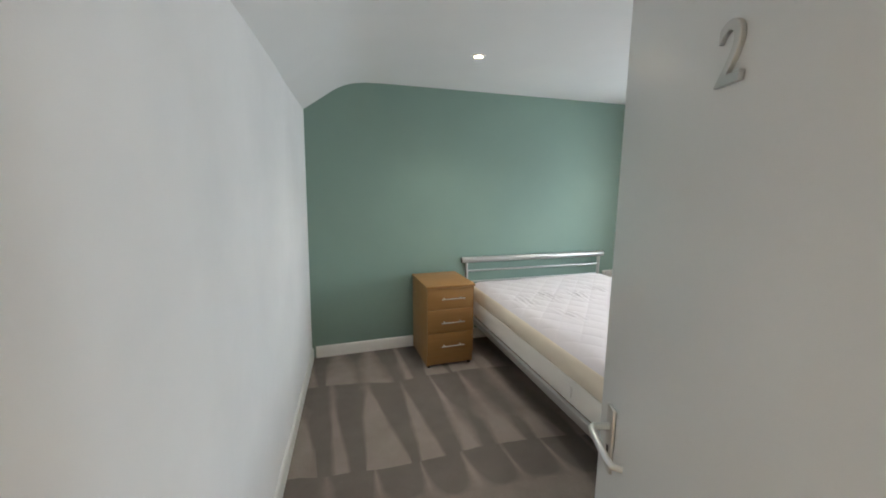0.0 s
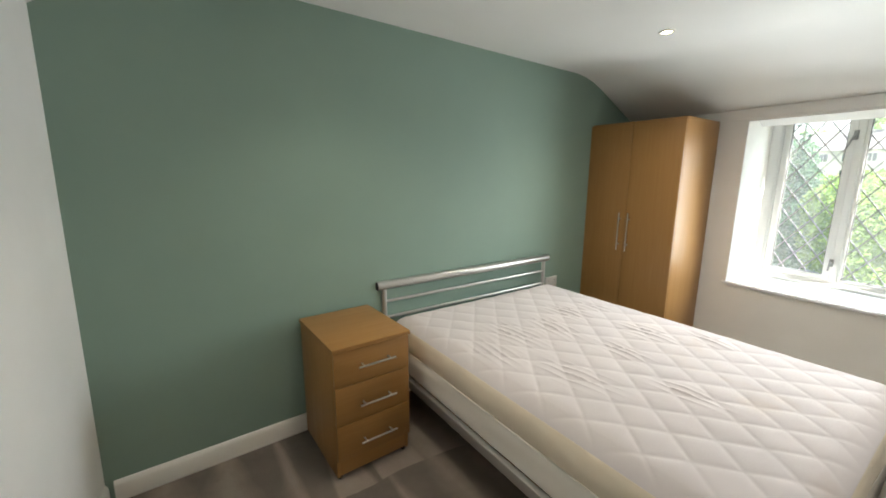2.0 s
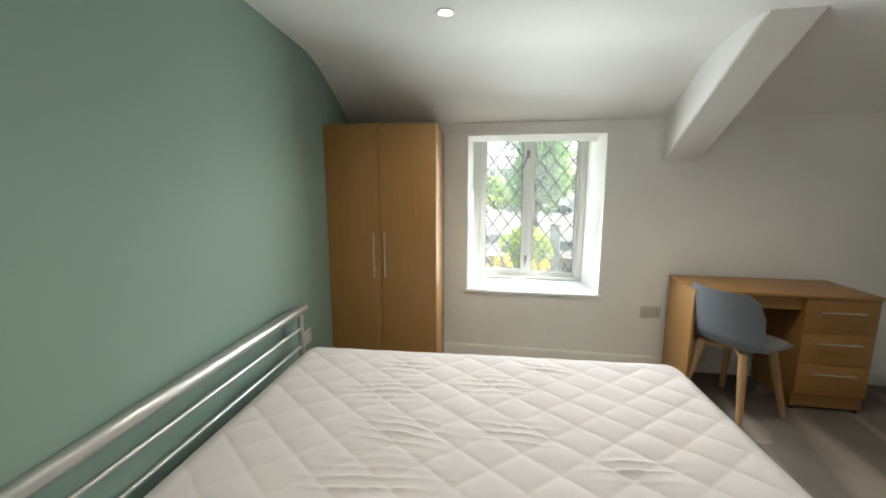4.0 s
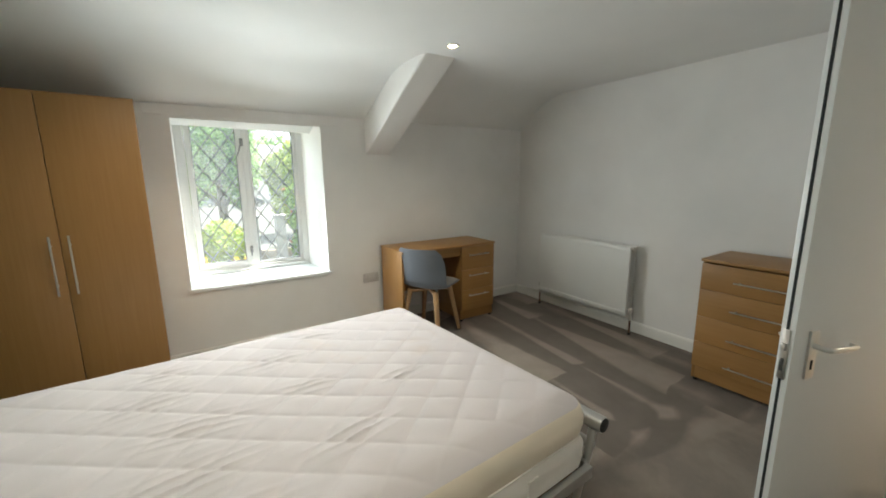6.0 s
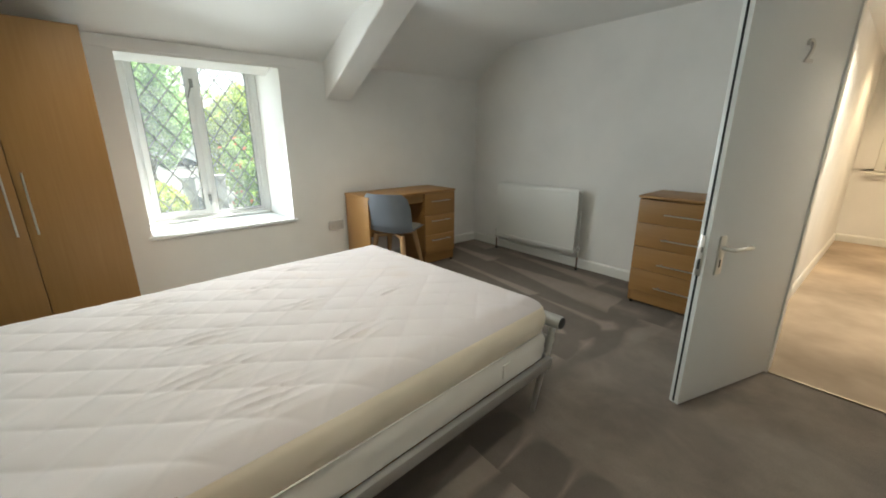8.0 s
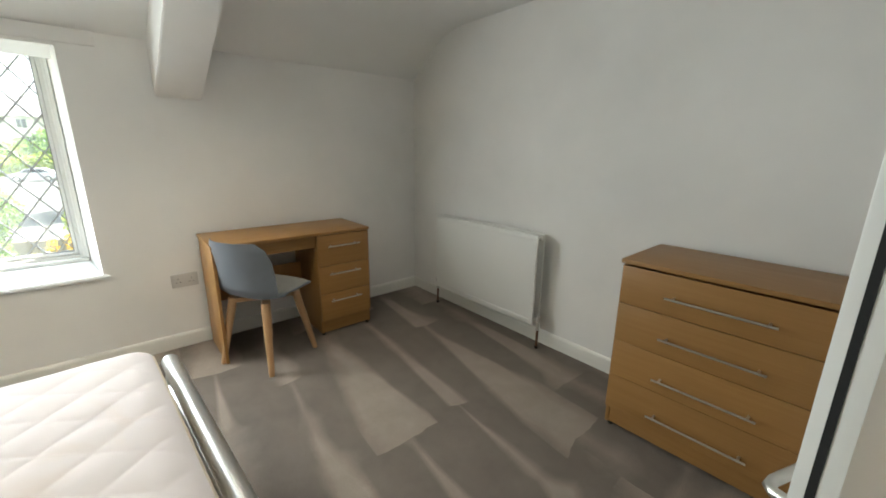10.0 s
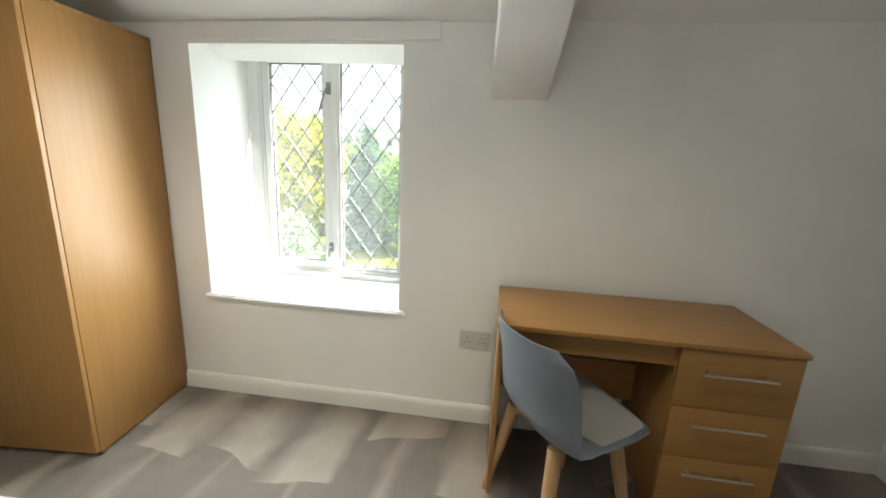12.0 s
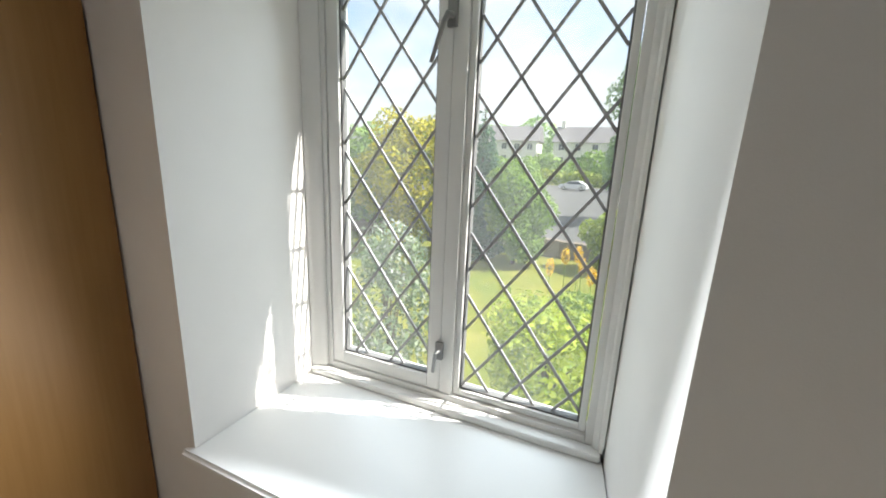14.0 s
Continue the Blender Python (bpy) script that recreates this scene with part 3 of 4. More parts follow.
lock = part("lock_plate", new_box(LEAF + 0.0005, LEAF + 0.004, -0.034, -0.011, 0.66, 0.84, 0.001), STEEL, door, "steel lock faceplate")
part("latch", new_box(LEAF + 0.003, LEAF + 0.013, -0.030, -0.016, 0.765, 0.79, 0.002), STEEL, lock)
part("deadbolt", new_box(LEAF + 0.003, LEAF + 0.0055, -0.028, -0.018, 0.69, 0.735, 0.001), DARKHOLE, lock)


def lever_set(sign, y):
    bm = bmesh.new()
    box(bm, LEAF - 0.108, LEAF - 0.066, min(y, y + sign * 0.009), max(y, y + sign * 0.009), 0.66, 0.835, 0.004)
    plate = part("handle_plate", bm, SATIN, door, "satin metal handle plate")
    c = LEAF - 0.087
    pts = [(c, y + sign * 0.006, 0.782), (c, y + sign * 0.045, 0.782), (c - 0.008, y + sign * 0.054, 0.782), (c - 0.025, y + sign * 0.057, 0.782), (c - 0.115, y + sign * 0.055, 0.778), (c - 0.14, y + sign * 0.05, 0.776), (c - 0.15, y + sign * 0.03, 0.776)]
    part("lever", new_tube(pts, [0.010, 0.009, 0.009, 0.009, 0.009, 0.0085, 0.007], 12), SATIN, plate)
    part("keyhole", new_box(c - 0.005, c + 0.005, min(y, y + sign * 0.0105), max(y, y + sign * 0.0105), 0.695, 0.73, 0.001), DARKHOLE, plate)


lever_set(1, 0.0)
lever_set(-1, -0.044)
for hz in (0.25, 1.0, 1.72):
    part("hinge", new_tube([(-0.004, -0.05, hz), (-0.004, -0.05, hz + 0.1)], 0.007, 10), STEEL, door)
txt = bpy.data.curves.new("number", "FONT")
txt.body, txt.size, txt.extrude, txt.bevel_depth = "2", 0.125, 0.003, 0.0012
txt.align_x = "CENTER"
tmp = bpy.data.objects.new("number", txt)
scene.collection.objects.link(tmp)
me = bpy.data.meshes.new_from_object(tmp.evaluated_get(bpy.context.evaluated_depsgraph_get()))
bpy.data.objects.remove(tmp)
me.materials.clear()
me.materials.append(STEEL)
num = new("number_plate", me)
num.parent = door
num.matrix_basis = Matrix.Translation((0.302, 0.004, 1.533)) @ Matrix(((-1, 0, 0, 0), (0, 0, 1, 0), (0, 1, 0, 0), (0, 0, 0, 1)))
tagged(num, "brushed steel number 2")


# ---- bed ----
bed = thing("bed_frame", pose(2.0, 3.612, 0, 0, 0, 3.2), "silver metal double bed frame with tubular rails", "bed")


def capped_rail(name, x0, x1, y, z, r, cap=True):
    o = part(name, new_tube([(x0, y, z), (x0 + 0.006, y, z), (x1 - 0.006, y, z), (x1, y, z)], [r * 0.94, r, r, r * 0.94], 20), SILVER, bed)
    if cap:
        for xa, s in ((x0, -1), (x1, 1)):
            part("end_cap", new_tube([(xa + s * 0.0005, y, z), (xa + s * 0.004, y, z), (xa + s * 0.006, y, z)], [r * 0.9, r * 0.86, r * 0.5], 18), BLACK, o, "black plastic end cap")
    return o


capped_rail("head_tube", -0.735, 0.725, 0, 0.735, 0.026)
capped_rail("head_rail", -0.69, 0.68, 0, 0.635, 0.009, False)
capped_rail("head_rail", -0.69, 0.68, 0, 0.535, 0.009, False)
capped_rail("head_rail", -0.69, 0.68, 0, 0.435, 0.009, False)
for x in (-0.69, 0.68):
    part("head_post", new_tube([(x, 0, 0.0), (x, 0, 0.72)], 0.015, 14), SILVER, bed)
capped_rail("foot_tube", -0.705, 0.735, -1.945, 0.430, 0.031)
capped_rail("foot_rail", -0.675, 0.71, -1.93, 0.335, 0.02, False)
part("foot_beam", new_box(-0.675, 0.705, -1.91, -1.88, 0.235, 0.285, 0.004), SILVER, bed)
for x in (-0.665, 0.70):
    part("foot_post", new_tube([(x, -1.938, 0.40), (x, -1.915, 0.30), (x + 0.004, -1.875, 0.17), (x + 0.008, -1.83, 0.0)], [0.016, 0.016, 0.014, 0.011], 14), SILVER, bed)
for x in (-0.685, 0.69):
    bm = bmesh.new()
    box(bm, x - 0.014, x + 0.014, -1.90, -0.01, 0.225, 0.272, 0.004)
    part("side_rail", bm, SILVER, bed)
part("centre_rail", new_box(-0.02, 0.02, -1.88, -0.01, 0.2, 0.23, 0.003), SILVER, bed)
for k in range(14):
    y = -0.1 - k * 0.131
    part("slat", new_box(-0.67, 0.685, y - 0.03, y + 0.03, 0.235, 0.25, 0.002), OAKX, bed, "wooden bed slat")
part("middle_leg", new_tube([(0, -0.98, 0), (0, -0.98, 0.2)], 0.014, 12), SILVER, bed)

mat_ = thing("mattress", pose(2.0, 3.612, 0.272, 0, 0, 3.2), "white quilted double mattress with cream border, slightly rumpled", "mattress")
MX0, MX1, MY0, MY1 = -0.675, 0.69, -1.895, -0.04
MH = 0.280


def rounded(u, v, inset, h, r):
    """A point of a rounded rectangle grid; u and v run over the mattress, r rounds its corners in plan."""
    x, y = MX0 + inset + u * (MX1 - MX0 - 2 * inset), MY0 + inset + v * (MY1 - MY0 - 2 * inset)
    cx = min(max(x, MX0 + inset + r), MX1 - inset - r)
    cy = min(max(y, MY0 + inset + r), MY1 - inset - r)
    d = Vector((x - cx, y - cy))
    if d.x and d.y:
        m = max(abs(d.x), abs(d.y))
        d = d.normalized() * m
    return Vector((cx + d.x, cy + d.y, h))


# slack folds of the cover: centre, length, width, direction
FOLDS = ((-0.50, -0.74, 0.12, 0.08, 84), (-0.27, -0.66, 0.15, 0.09, 94), (-0.02, -0.70, 0.13, 0.08, 82), (0.24, -0.58, 0.13, 0.09, 96), (0.46, -0.62, 0.10, 0.07, 88),
         (-0.36, -1.10, 0.13, 0.07, 98), (0.02, -1.08, 0.10, 0.06, 86), (0.33, -1.02, 0.12, 0.07, 92), (-0.12, -1.42, 0.10, 0.05, 95), (0.50, -1.25, 0.09, 0.05, 80))


def quilt(u, v):
    p = rounded(u, v, 0.012, 0, 0.07)
    x, y = p.x, p.y
    a, b = (x / 0.165 + y / 0.20) * math.pi, (x / 0.165 - y / 0.20) * math.pi
    edge = min(u, 1 - u) * 1.32, min(v, 1 - v) * 1.85
    e = min(1.0, min(edge) / 0.10)
    puff = 0.0075 * (abs(math.sin(a)) * abs(math.sin(b))) ** 0.3
    q = Vector((x * 1.0, y * 1.0, 0))
    folds = 0.0
    for fx, fy, s, wide, ang in FOLDS:
        ca, sa = math.cos(radians(ang)), math.sin(radians(ang))
        dx, dy = x - fx, y - fy
        lu, lv = dx * ca + dy * sa, -dx * sa + dy * ca
        w = math.exp(-(lu / s) ** 2 - (lv / wide) ** 2)
        if w > 0.02:
            ph = lv * 150 + 1.5 * noise.noise((lu * 5, lv * 5, s * 50 + fx))
            folds += w * 0.0060 * max(0.0, math.sin(ph)) ** 1.6
    rise = 0.030 * (1 - (1 - e) ** 2.4) + e * (0.008 * noise.noise(q * 1.4) + 0.0022 * noise.noise(q * 11))
    return Vector((x, y, MH + rise - 0.0235 + (puff + folds) * min(1, e * 1.6)))


bm = bmesh.new()
top = grid_mesh(bm, 230, 270, quilt)
part("quilted_top", bm, QUILT, mat_, "white diamond-quilted cotton top")


def skirt(bm, layers, n=70):
    """A closed wall round the mattress through (inset, height) layers, with slack cloth ripples."""
    loop = []
    for k in range(n):
        loop.append((k / n, 0.0))
    for k in range(n):
        loop.append((1.0, k / n))
    for k in range(n):
        loop.append((1 - k / n, 1.0))
    for k in range(n):
        loop.append((0.0, 1 - k / n))
    rings = []
    for i, (inset, h) in enumerate(layers):
        ring = []
        for u, v in loop:
            p = rounded(u, v, inset, h, 0.07)
            slack = min(1.0, max(0.0, (0.250 - h) / 0.03))
            s = slack * (0.007 * noise.noise((p.x * 4, p.y * 4, h * 16)) + 0.005 * noise.noise((p.x * 9, p.y * 9, h * 45)))
            out = Vector((u - 0.5, v - 0.5)).normalized()
            ring.append(bm.verts.new((p.x + out.x * s, p.y + out.y * s, p.z + 0.6 * s)))
        rings.append(ring)
    for a, b in zip(rings, rings[1:]):
        for k in range(len(a)):
            bm.faces.new((a[k], a[(k + 1) % len(a)], b[(k + 1) % len(b)], b[k]))
    return rings


bm = bmesh.new()
skirt(bm, [(0.06, 0.252), (0.024, 0.257), (0.013, 0.255), (0.005, 0.246), (0.001, 0.230), (-0.003, 0.205), (-0.004, 0.180), (-0.001, 0.155), (0.004, 0.138)])
part("border", bm, BORDER, mat_, "cream coloured padded border")
bm = bmesh.new()
skirt(bm, [(0.005, 0.139), (-0.001, 0.1375), (-0.001, 0.1335), (0.005, 0.132)])
part("piping", bm, SIDECLOTH, mat_, "thin off-white piping seam")
bm = bmesh.new()
rg = skirt(bm, [(0.004, 0.136), (-0.002, 0.12), (-0.005, 0.095), (-0.004, 0.07), (-0.006, 0.045), (-0.004, 0.025), (-0.002, 0.012), (0.004, 0.003), (0.03, 0.001)])
bm.faces.new(rg[-1])
part("side", bm, SIDECLOTH, mat_, "off-white cloth side")
part("label_tag", new_box(MX0 - 0.012, MX0 - 0.006, -1.60, -1.55, 0.045, 0.105), SIDECLOTH, mat_, "small white cloth label")


# ---- oak furniture ----
def bar_handle(parent, x0, x1, y, z, upright=False):
    """A thin steel bar on two posts; y is the face that it stands on, which looks to -y."""
    bm = bmesh.new()
    if upright:
        tube(bm, [(x0, y - 0.03, z), (x0, y - 0.03, x1)], 0.0045, 10)
        for zz in (z + 0.05, x1 - 0.05):
            tube(bm, [(x0, y + 0.001, zz), (x0, y - 0.03, zz)], 0.0045, 8)
    else:
        tube(bm, [(x0, y - 0.03, z), (x1, y - 0.03, z)], 0.0045, 10)
        for xx in (x0 + 0.025, x1 - 0.025):
            tube(bm, [(xx, y + 0.001, z), (xx, y - 0.03, z)], 0.0045, 8)
    return part("handle", bm, STEEL, parent, "brushed steel bar handle")


def drawer(parent, x0, x1, y, z0, z1, hx0, hx1, hz):
    d = part("drawer", new_box(x0 + 0.0015, x1 - 0.0015, y - 0.018, y, z0 + 0.0015, z1 - 0.0015, 0.0012), OAKX, parent)
    bar_handle(d, hx0, hx1, y - 0.018, hz)
    return d


def castor(parent, x, y, h=0.02):
    part("foot", new_tube([(x, y, 0), (x, y, 0.004), (x, y, h)], [0.012, 0.014, 0.014], 12), BLACK, parent, "black plastic foot")


def chest(name, m, w, d, h, cuts, handles, hx, label, category, plinth):
    """A chest of drawers; origin at the front left foot, front looks to -y."""
    t = thing(name, m, label, category)
    bm = bmesh.new()
    box(bm, 0.0, 0.016, 0.0, d, 0.018, h - 0.02, 0.001)
    box(bm, w - 0.016, w, 0.0, d, 0.018, h - 0.02, 0.001)
    box(bm, 0.016, w - 0.016, d - 0.008, d - 0.002, 0.03, h - 0.02)
    box(bm, 0.016, w - 0.016, 0.02, d - 0.01, plinth - 0.018, plinth)
    part("body", bm, OAKZ, t)
    part("plinth", new_box(0.0162, w - 0.0162, 0.004, 0.022, 0.02, plinth - 0.003, 0.001), OAKX, t)
    part("top", new_box(-0.006, w + 0.006, -0.026, d + 0.004, h - 0.019, h, 0.003), OAKX, t)
    for (z0, z1), hz in zip(zip(cuts, cuts[1:]), handles):
        drawer(t, 0.0, w, -0.0005, z0, z1, hx[0], hx[1], hz)
    for x in (0.02, w - 0.02):
        for y in (0.02, d - 0.03):
            castor(t, x, y)
    return t


chest("bedside_cabinet", pose(0.860, 3.072, 0, 0, 0, 5.4), 0.372, 0.43, 0.648, [0.104, 0.28, 0.463, 0.626], [0.181, 0.366, 0.55], (0.105, 0.285),
      "oak effect bedside cabinet with three drawers and steel bar handles", "bedside cabinet", 0.104)
chest("chest_of_drawers", pose(1.75, 0.128, 0, 0, 0, 180.6), 0.735, 0.40, 0.836, [0.108, 0.282, 0.456, 0.636, 0.808], [0.17, 0.348, 0.535, 0.715], (0.19, 0.545),
      "oak effect chest of four drawers with steel bar handles", "chest of drawers", 0.104)

# wardrobe: origin at its front corner nearest the window side of the room, front looks to -y of its own axes
ward = thing("wardrobe", pose(3.315, 3.782, 0, 0, 0, -85.2), "tall oak effect two-door wardrobe with steel bar handles", "wardrobe")
WW, WD, WH = 0.738, 0.54, 1.783
bm = bmesh.new()
box(bm, 0.0, 0.018, 0.0, WD, 0.014, WH - 0.018, 0.001)
box(bm, WW - 0.018, WW, 0.0, WD, 0.014, WH - 0.018, 0.001)
box(bm, 0.018, WW - 0.018, WD - 0.006, WD, 0.03, WH - 0.018)
box(bm, 0.018, WW - 0.018, 0.01, WD - 0.006, 0.04, 0.058)
part("body", bm, OAKZ, ward)
part("top", new_box(0.0, WW, 0.0, WD, WH - 0.0175, WH, 0.001), OAKX, ward)
# dark sheet behind the doors puts the shade of their gaps into colour
part("shadow_gap", new_box(0.018, WW - 0.018, 0.003, 0.006, 0.016, WH - 0.03), GAPSHADE, ward)
mid = 0.360
for x0, x1, hx in ((0.001, mid - 0.0015, mid - 0.037), (mid + 0.0015, WW - 0.001, mid + 0.036)):
    d = part("door", new_box(x0, x1, -0.021, -0.003, 0.026, WH - 0.012, 0.0015), OAKZ, ward)
    bar_handle(d, hx, 1.08, -0.021, 0.775, True)
for x in (0.02, WW - 0.02):
    for y in (0.02, WD - 0.02):
        castor(ward, x, y, 0.016)

# desk: origin at the foot of its pedestal's outer front corner; front looks to -y of its own axes
desk = thing("desk", pose(3.478, 1.412, 0, 0, 0, -90.5), "oak effect desk with a three-drawer pedestal and knee space", "desk")
DW, DD, DH = 0.985, 0.415, 0.744
part("top", new_box(-0.006, DW + 0.004, -0.028, DD + 0.004, DH - 0.019, DH, 0.003), OAKX, desk)
part("side_panel", new_box(0.0, 0.018, 0.0, DD, 0.004, DH - 0.02, 0.001), OAKZ, desk)
bm = bmesh.new()
PX = 0.605
box(bm, PX, PX + 0.016, 0.0, DD, 0.018, DH - 0.02, 0.001)
box(bm, DW - 0.016, DW, 0.0, DD, 0.018, DH - 0.02, 0.001)
box(bm, PX + 0.016, DW - 0.016, DD - 0.01, DD - 0.004, 0.03, DH - 0.02)
part("pedestal", bm, OAKZ, desk)
part("plinth", new_box(PX + 0.0162, DW - 0.0162, 0.004, 0.02, 0.02, 0.108, 0.001), OAKX, desk)
part("apron", new_box(0.0185, PX - 0.0005, 0.006, 0.022, 0.642, DH - 0.02, 0.001), OAKX, desk)
part("modesty_panel", new_box(0.0185, PX - 0.0005, DD - 0.10, DD - 0.084, 0.30, 0.475, 0.001), OAKX, desk)
for z0, z1, hz in ((0.112, 0.308, 0.258), (0.308, 0.505, 0.452), (0.505, 0.722, 0.645)):
    drawer(desk, PX, DW, -0.0005, z0, z1, PX + 0.065, PX + 0.295, hz)
for x in (PX + 0.018, DW - 0.018):
    for y in (0.015, DD - 0.03):
        castor(desk, x, y)

# ---- chair ----
chair = thing("desk_chair", pose(3.435, 1.165, 0, 0, 0, 208), "grey moulded shell chair with padded seat and beech legs", "chair")


def shell_point(u, v, lift=0.0, shrink=0.0):
    """u runs across, v from the front lip of the seat over the bend to the top of the back."""
    prof = [(0.225, 0.440), (0.19, 0.442), (0.10, 0.430), (0.0, 0.420), (-0.09, 0.420), (-0.155, 0.445), (-0.19, 0.50), (-0.208, 0.58), (-0.222, 0.67), (-0.236, 0.745), (-0.245, 0.785)]
    half = [0.150, 0.195, 0.222, 0.235, 0.236, 0.235, 0.232, 0.228, 0.222, 0.208, 0.165]
    wings = [0.0, 0.012, 0.035, 0.048, 0.052, 0.052, 0.060, 0.075, 0.078, 0.065, 0.05]
    f = v * (len(prof) - 1)
    i = min(int(f), len(prof) - 2)
    k = f - i
    k = k * k * (3 - 2 * k) * 0.35 + k * 0.65
    y, z = (prof[i][j] + (prof[i + 1][j] - prof[i][j]) * k for j in (0, 1))
    w = half[i] + (half[i + 1] - half[i]) * k
    g = wings[i] + (wings[i + 1] - wings[i]) * k
    s = (u * 2 - 1) * (1 - shrink)
    up = max(0.0, 1 - max(0.0, v - 0.35) / 0.25) if v > 0.35 else 1.0
    z += g * abs(s) ** 2.6 * up
    y += g * abs(s) ** 2.4 * (1 - up) * 1.1
    n = Vector((0, 0, 1)) if v < 0.4 else (Vector((0, 1, 0)) if v > 0.62 else Vector((0, (v - 0.4) / 0.22, 1 - (v - 0.4) / 0.22)).normalized())
    return Vector((s * w, y, z)) + n * lift


bm = bmesh.new()
grid_mesh(bm, 20, 40, shell_point)
bmesh.ops.recalc_face_normals(bm, faces=bm.faces)
bmesh.ops.solidify(bm, geom=list(bm.faces), thickness=0.007)
part("shell", bm, SHELL, chair)
bm = bmesh.new()
grid_mesh(bm, 20, 40, lambda u, v: shell_point(u, v * 0.30 + 0.02, 0.011 + 0.024 * (math.sin(math.pi * u) * math.sin(math.pi * v)) ** 0.45, 0.12))
bmesh.ops.solidify(bm, geom=list(bm.faces), thickness=0.004)
part("cushion", bm, CUSHION, chair, "light grey padded seat cushion")
bm = bmesh.new()
box(bm, -0.165, 0.165, -0.018, 0.018, 0.385, 0.412, 0.006, m=Matrix.Rotation(radians(45), 4, "Z"))
box(bm, -0.165, 0.165, -0.018, 0.018, 0.386, 0.411, 0.006, m=Matrix.Rotation(radians(-45), 4, "Z"))
part("under_frame", bm, BEECH, chair, "beech cross frame under the seat")
for sx in (-1, 1):
    for sy in (-1, 1):
        a, b = Vector((sx * 0.125, sy * 0.12, 0.415)), Vector((sx * 0.190, sy * 0.188, 0.0))
        part("leg", new_tube([a, a.lerp(b, 0.3), a.lerp(b, 0.96), b], [0.025, 0.023, 0.016, 0.0145], 14), BEECH, chair, "round tapered beech leg")

# ---- radiator ----
rad = thing("radiator", pose(2.428, -0.303, 0.168, 0, 0, -0.4), "white panel radiator with valves on the wall", "radiator")
RW, RH, RY = 0.988, 0.609, 0.125
for y0, y1 in ((RY - 0.016, RY), (0.040, 0.054)):
    bm = bmesh.new()
    box(bm, 0.0, RW, y0, y1, 0.0, RH - 0.006, 0.007, seg=3)
    if y1 == RY:
        for zz in (0.028, RH - 0.034):   # pressed water channels along the panel's edges
            box(bm, 0.03, RW - 0.03, y1 - 0.004, y1 + 0.0025, zz - 0.011, zz + 0.011, 0.002)
    part("front_panel" if y1 == RY else "back_panel", bm, RADIATOR, rad)
bm = bmesh.new()
for k in range(31):
    x = 0.05 + k * 0.03
    box(bm, x - 0.0012, x + 0.0012, 0.055, RY - 0.017, 0.05, RH - 0.06)
part("fins", bm, RADIATOR, rad)
for x in (0.012, RW - 0.032):
    for zz in (0.028, RH - 0.034):
        part("header_tube", new_tube([(x + 0.01, 0.054, zz), (x + 0.01, RY - 0.015, zz)], 0.011, 12), RADIATOR, rad)
part("bracket", new_box(0.2, 0.23, 0.0, 0.039, 0.1, RH - 0.1), RADIATOR, rad)
part("bracket", new_box(RW - 0.23, RW - 0.2, 0.0, 0.039, 0.1, RH - 0.1), RADIATOR, rad)
for x, s in ((0.0, -1), (RW, 1)):
    part("pipe", new_tube([(x + s * 0.022, 0.088, -0.165), (x + s * 0.022, 0.088, -0.03)], 0.0085, 12), COPPER, rad, "dark metal pipe")
    v = part("valve", new_tube([(x, 0.088, 0.02), (x + s * 0.014, 0.088, 0.02), (x + s * 0.022, 0.088, 0.012), (x + s * 0.022, 0.088, -0.035)], [0.011, 0.011, 0.012, 0.013], 12), STEEL, rad, "chrome radiator valve")
    part("valve_cap", new_tube([(x + s * 0.022, 0.088, 0.03), (x + s * 0.022, 0.088, 0.036), (x + s * 0.022, 0.088, 0.062), (x + s * 0.022, 0.088, 0.067)], [0.015, 0.018, 0.017, 0.012], 16), SOCKET, v, "white plastic valve cap")
    part("floor_collar", new_tube([(x + s * 0.022, 0.088, -0.1645), (x + s * 0.022, 0.088, -0.145)], 0.013, 12), BLACK, rad, "dark pipe collar")
part("bleed_plug", new_tube([(-0.006, 0.088, RH - 0.034), (0.02, 0.088, RH - 0.034)], 0.009, 10), STEEL, rad)


# ---- sockets and lamps ----
def socket(m, label):
    t = thing("wall_socket", m, label, "socket", "wall sockets")
    part("plate", new_box(-0.073, 0.073, -0.009, 0.0, -0.043, 0.043, 0.003), SOCKET, t)
    for cx in (-0.036, 0.036):
        bm = bmesh.new()
        for dx, dz, w, h in ((0, 0.012, 0.004, 0.008), (-0.011, -0.01, 0.007, 0.004), (0.011, -0.01, 0.007, 0.004)):
            box(bm, cx + dx - w / 2, cx + dx + w / 2, -0.0098, -0.0085, dz - h / 2, dz + h / 2)
        part("pin_holes", bm, DARKHOLE, t, "dark socket holes")
        part("switch", new_box(cx - 0.022 if cx < 0 else cx + 0.012, cx - 0.012 if cx < 0 else cx + 0.022, -0.013, -0.0085, 0.008, 0.03, 0.001), SOCKET, t)
    return t


socket(pose(WX, 1.510, 0.448, 0, 0, -90), "white plastic double socket on the white wall")
socket(pose(2.862, green_y(2.862), 0.50, 0, 0, 5.6), "white plastic double socket on the green wall")

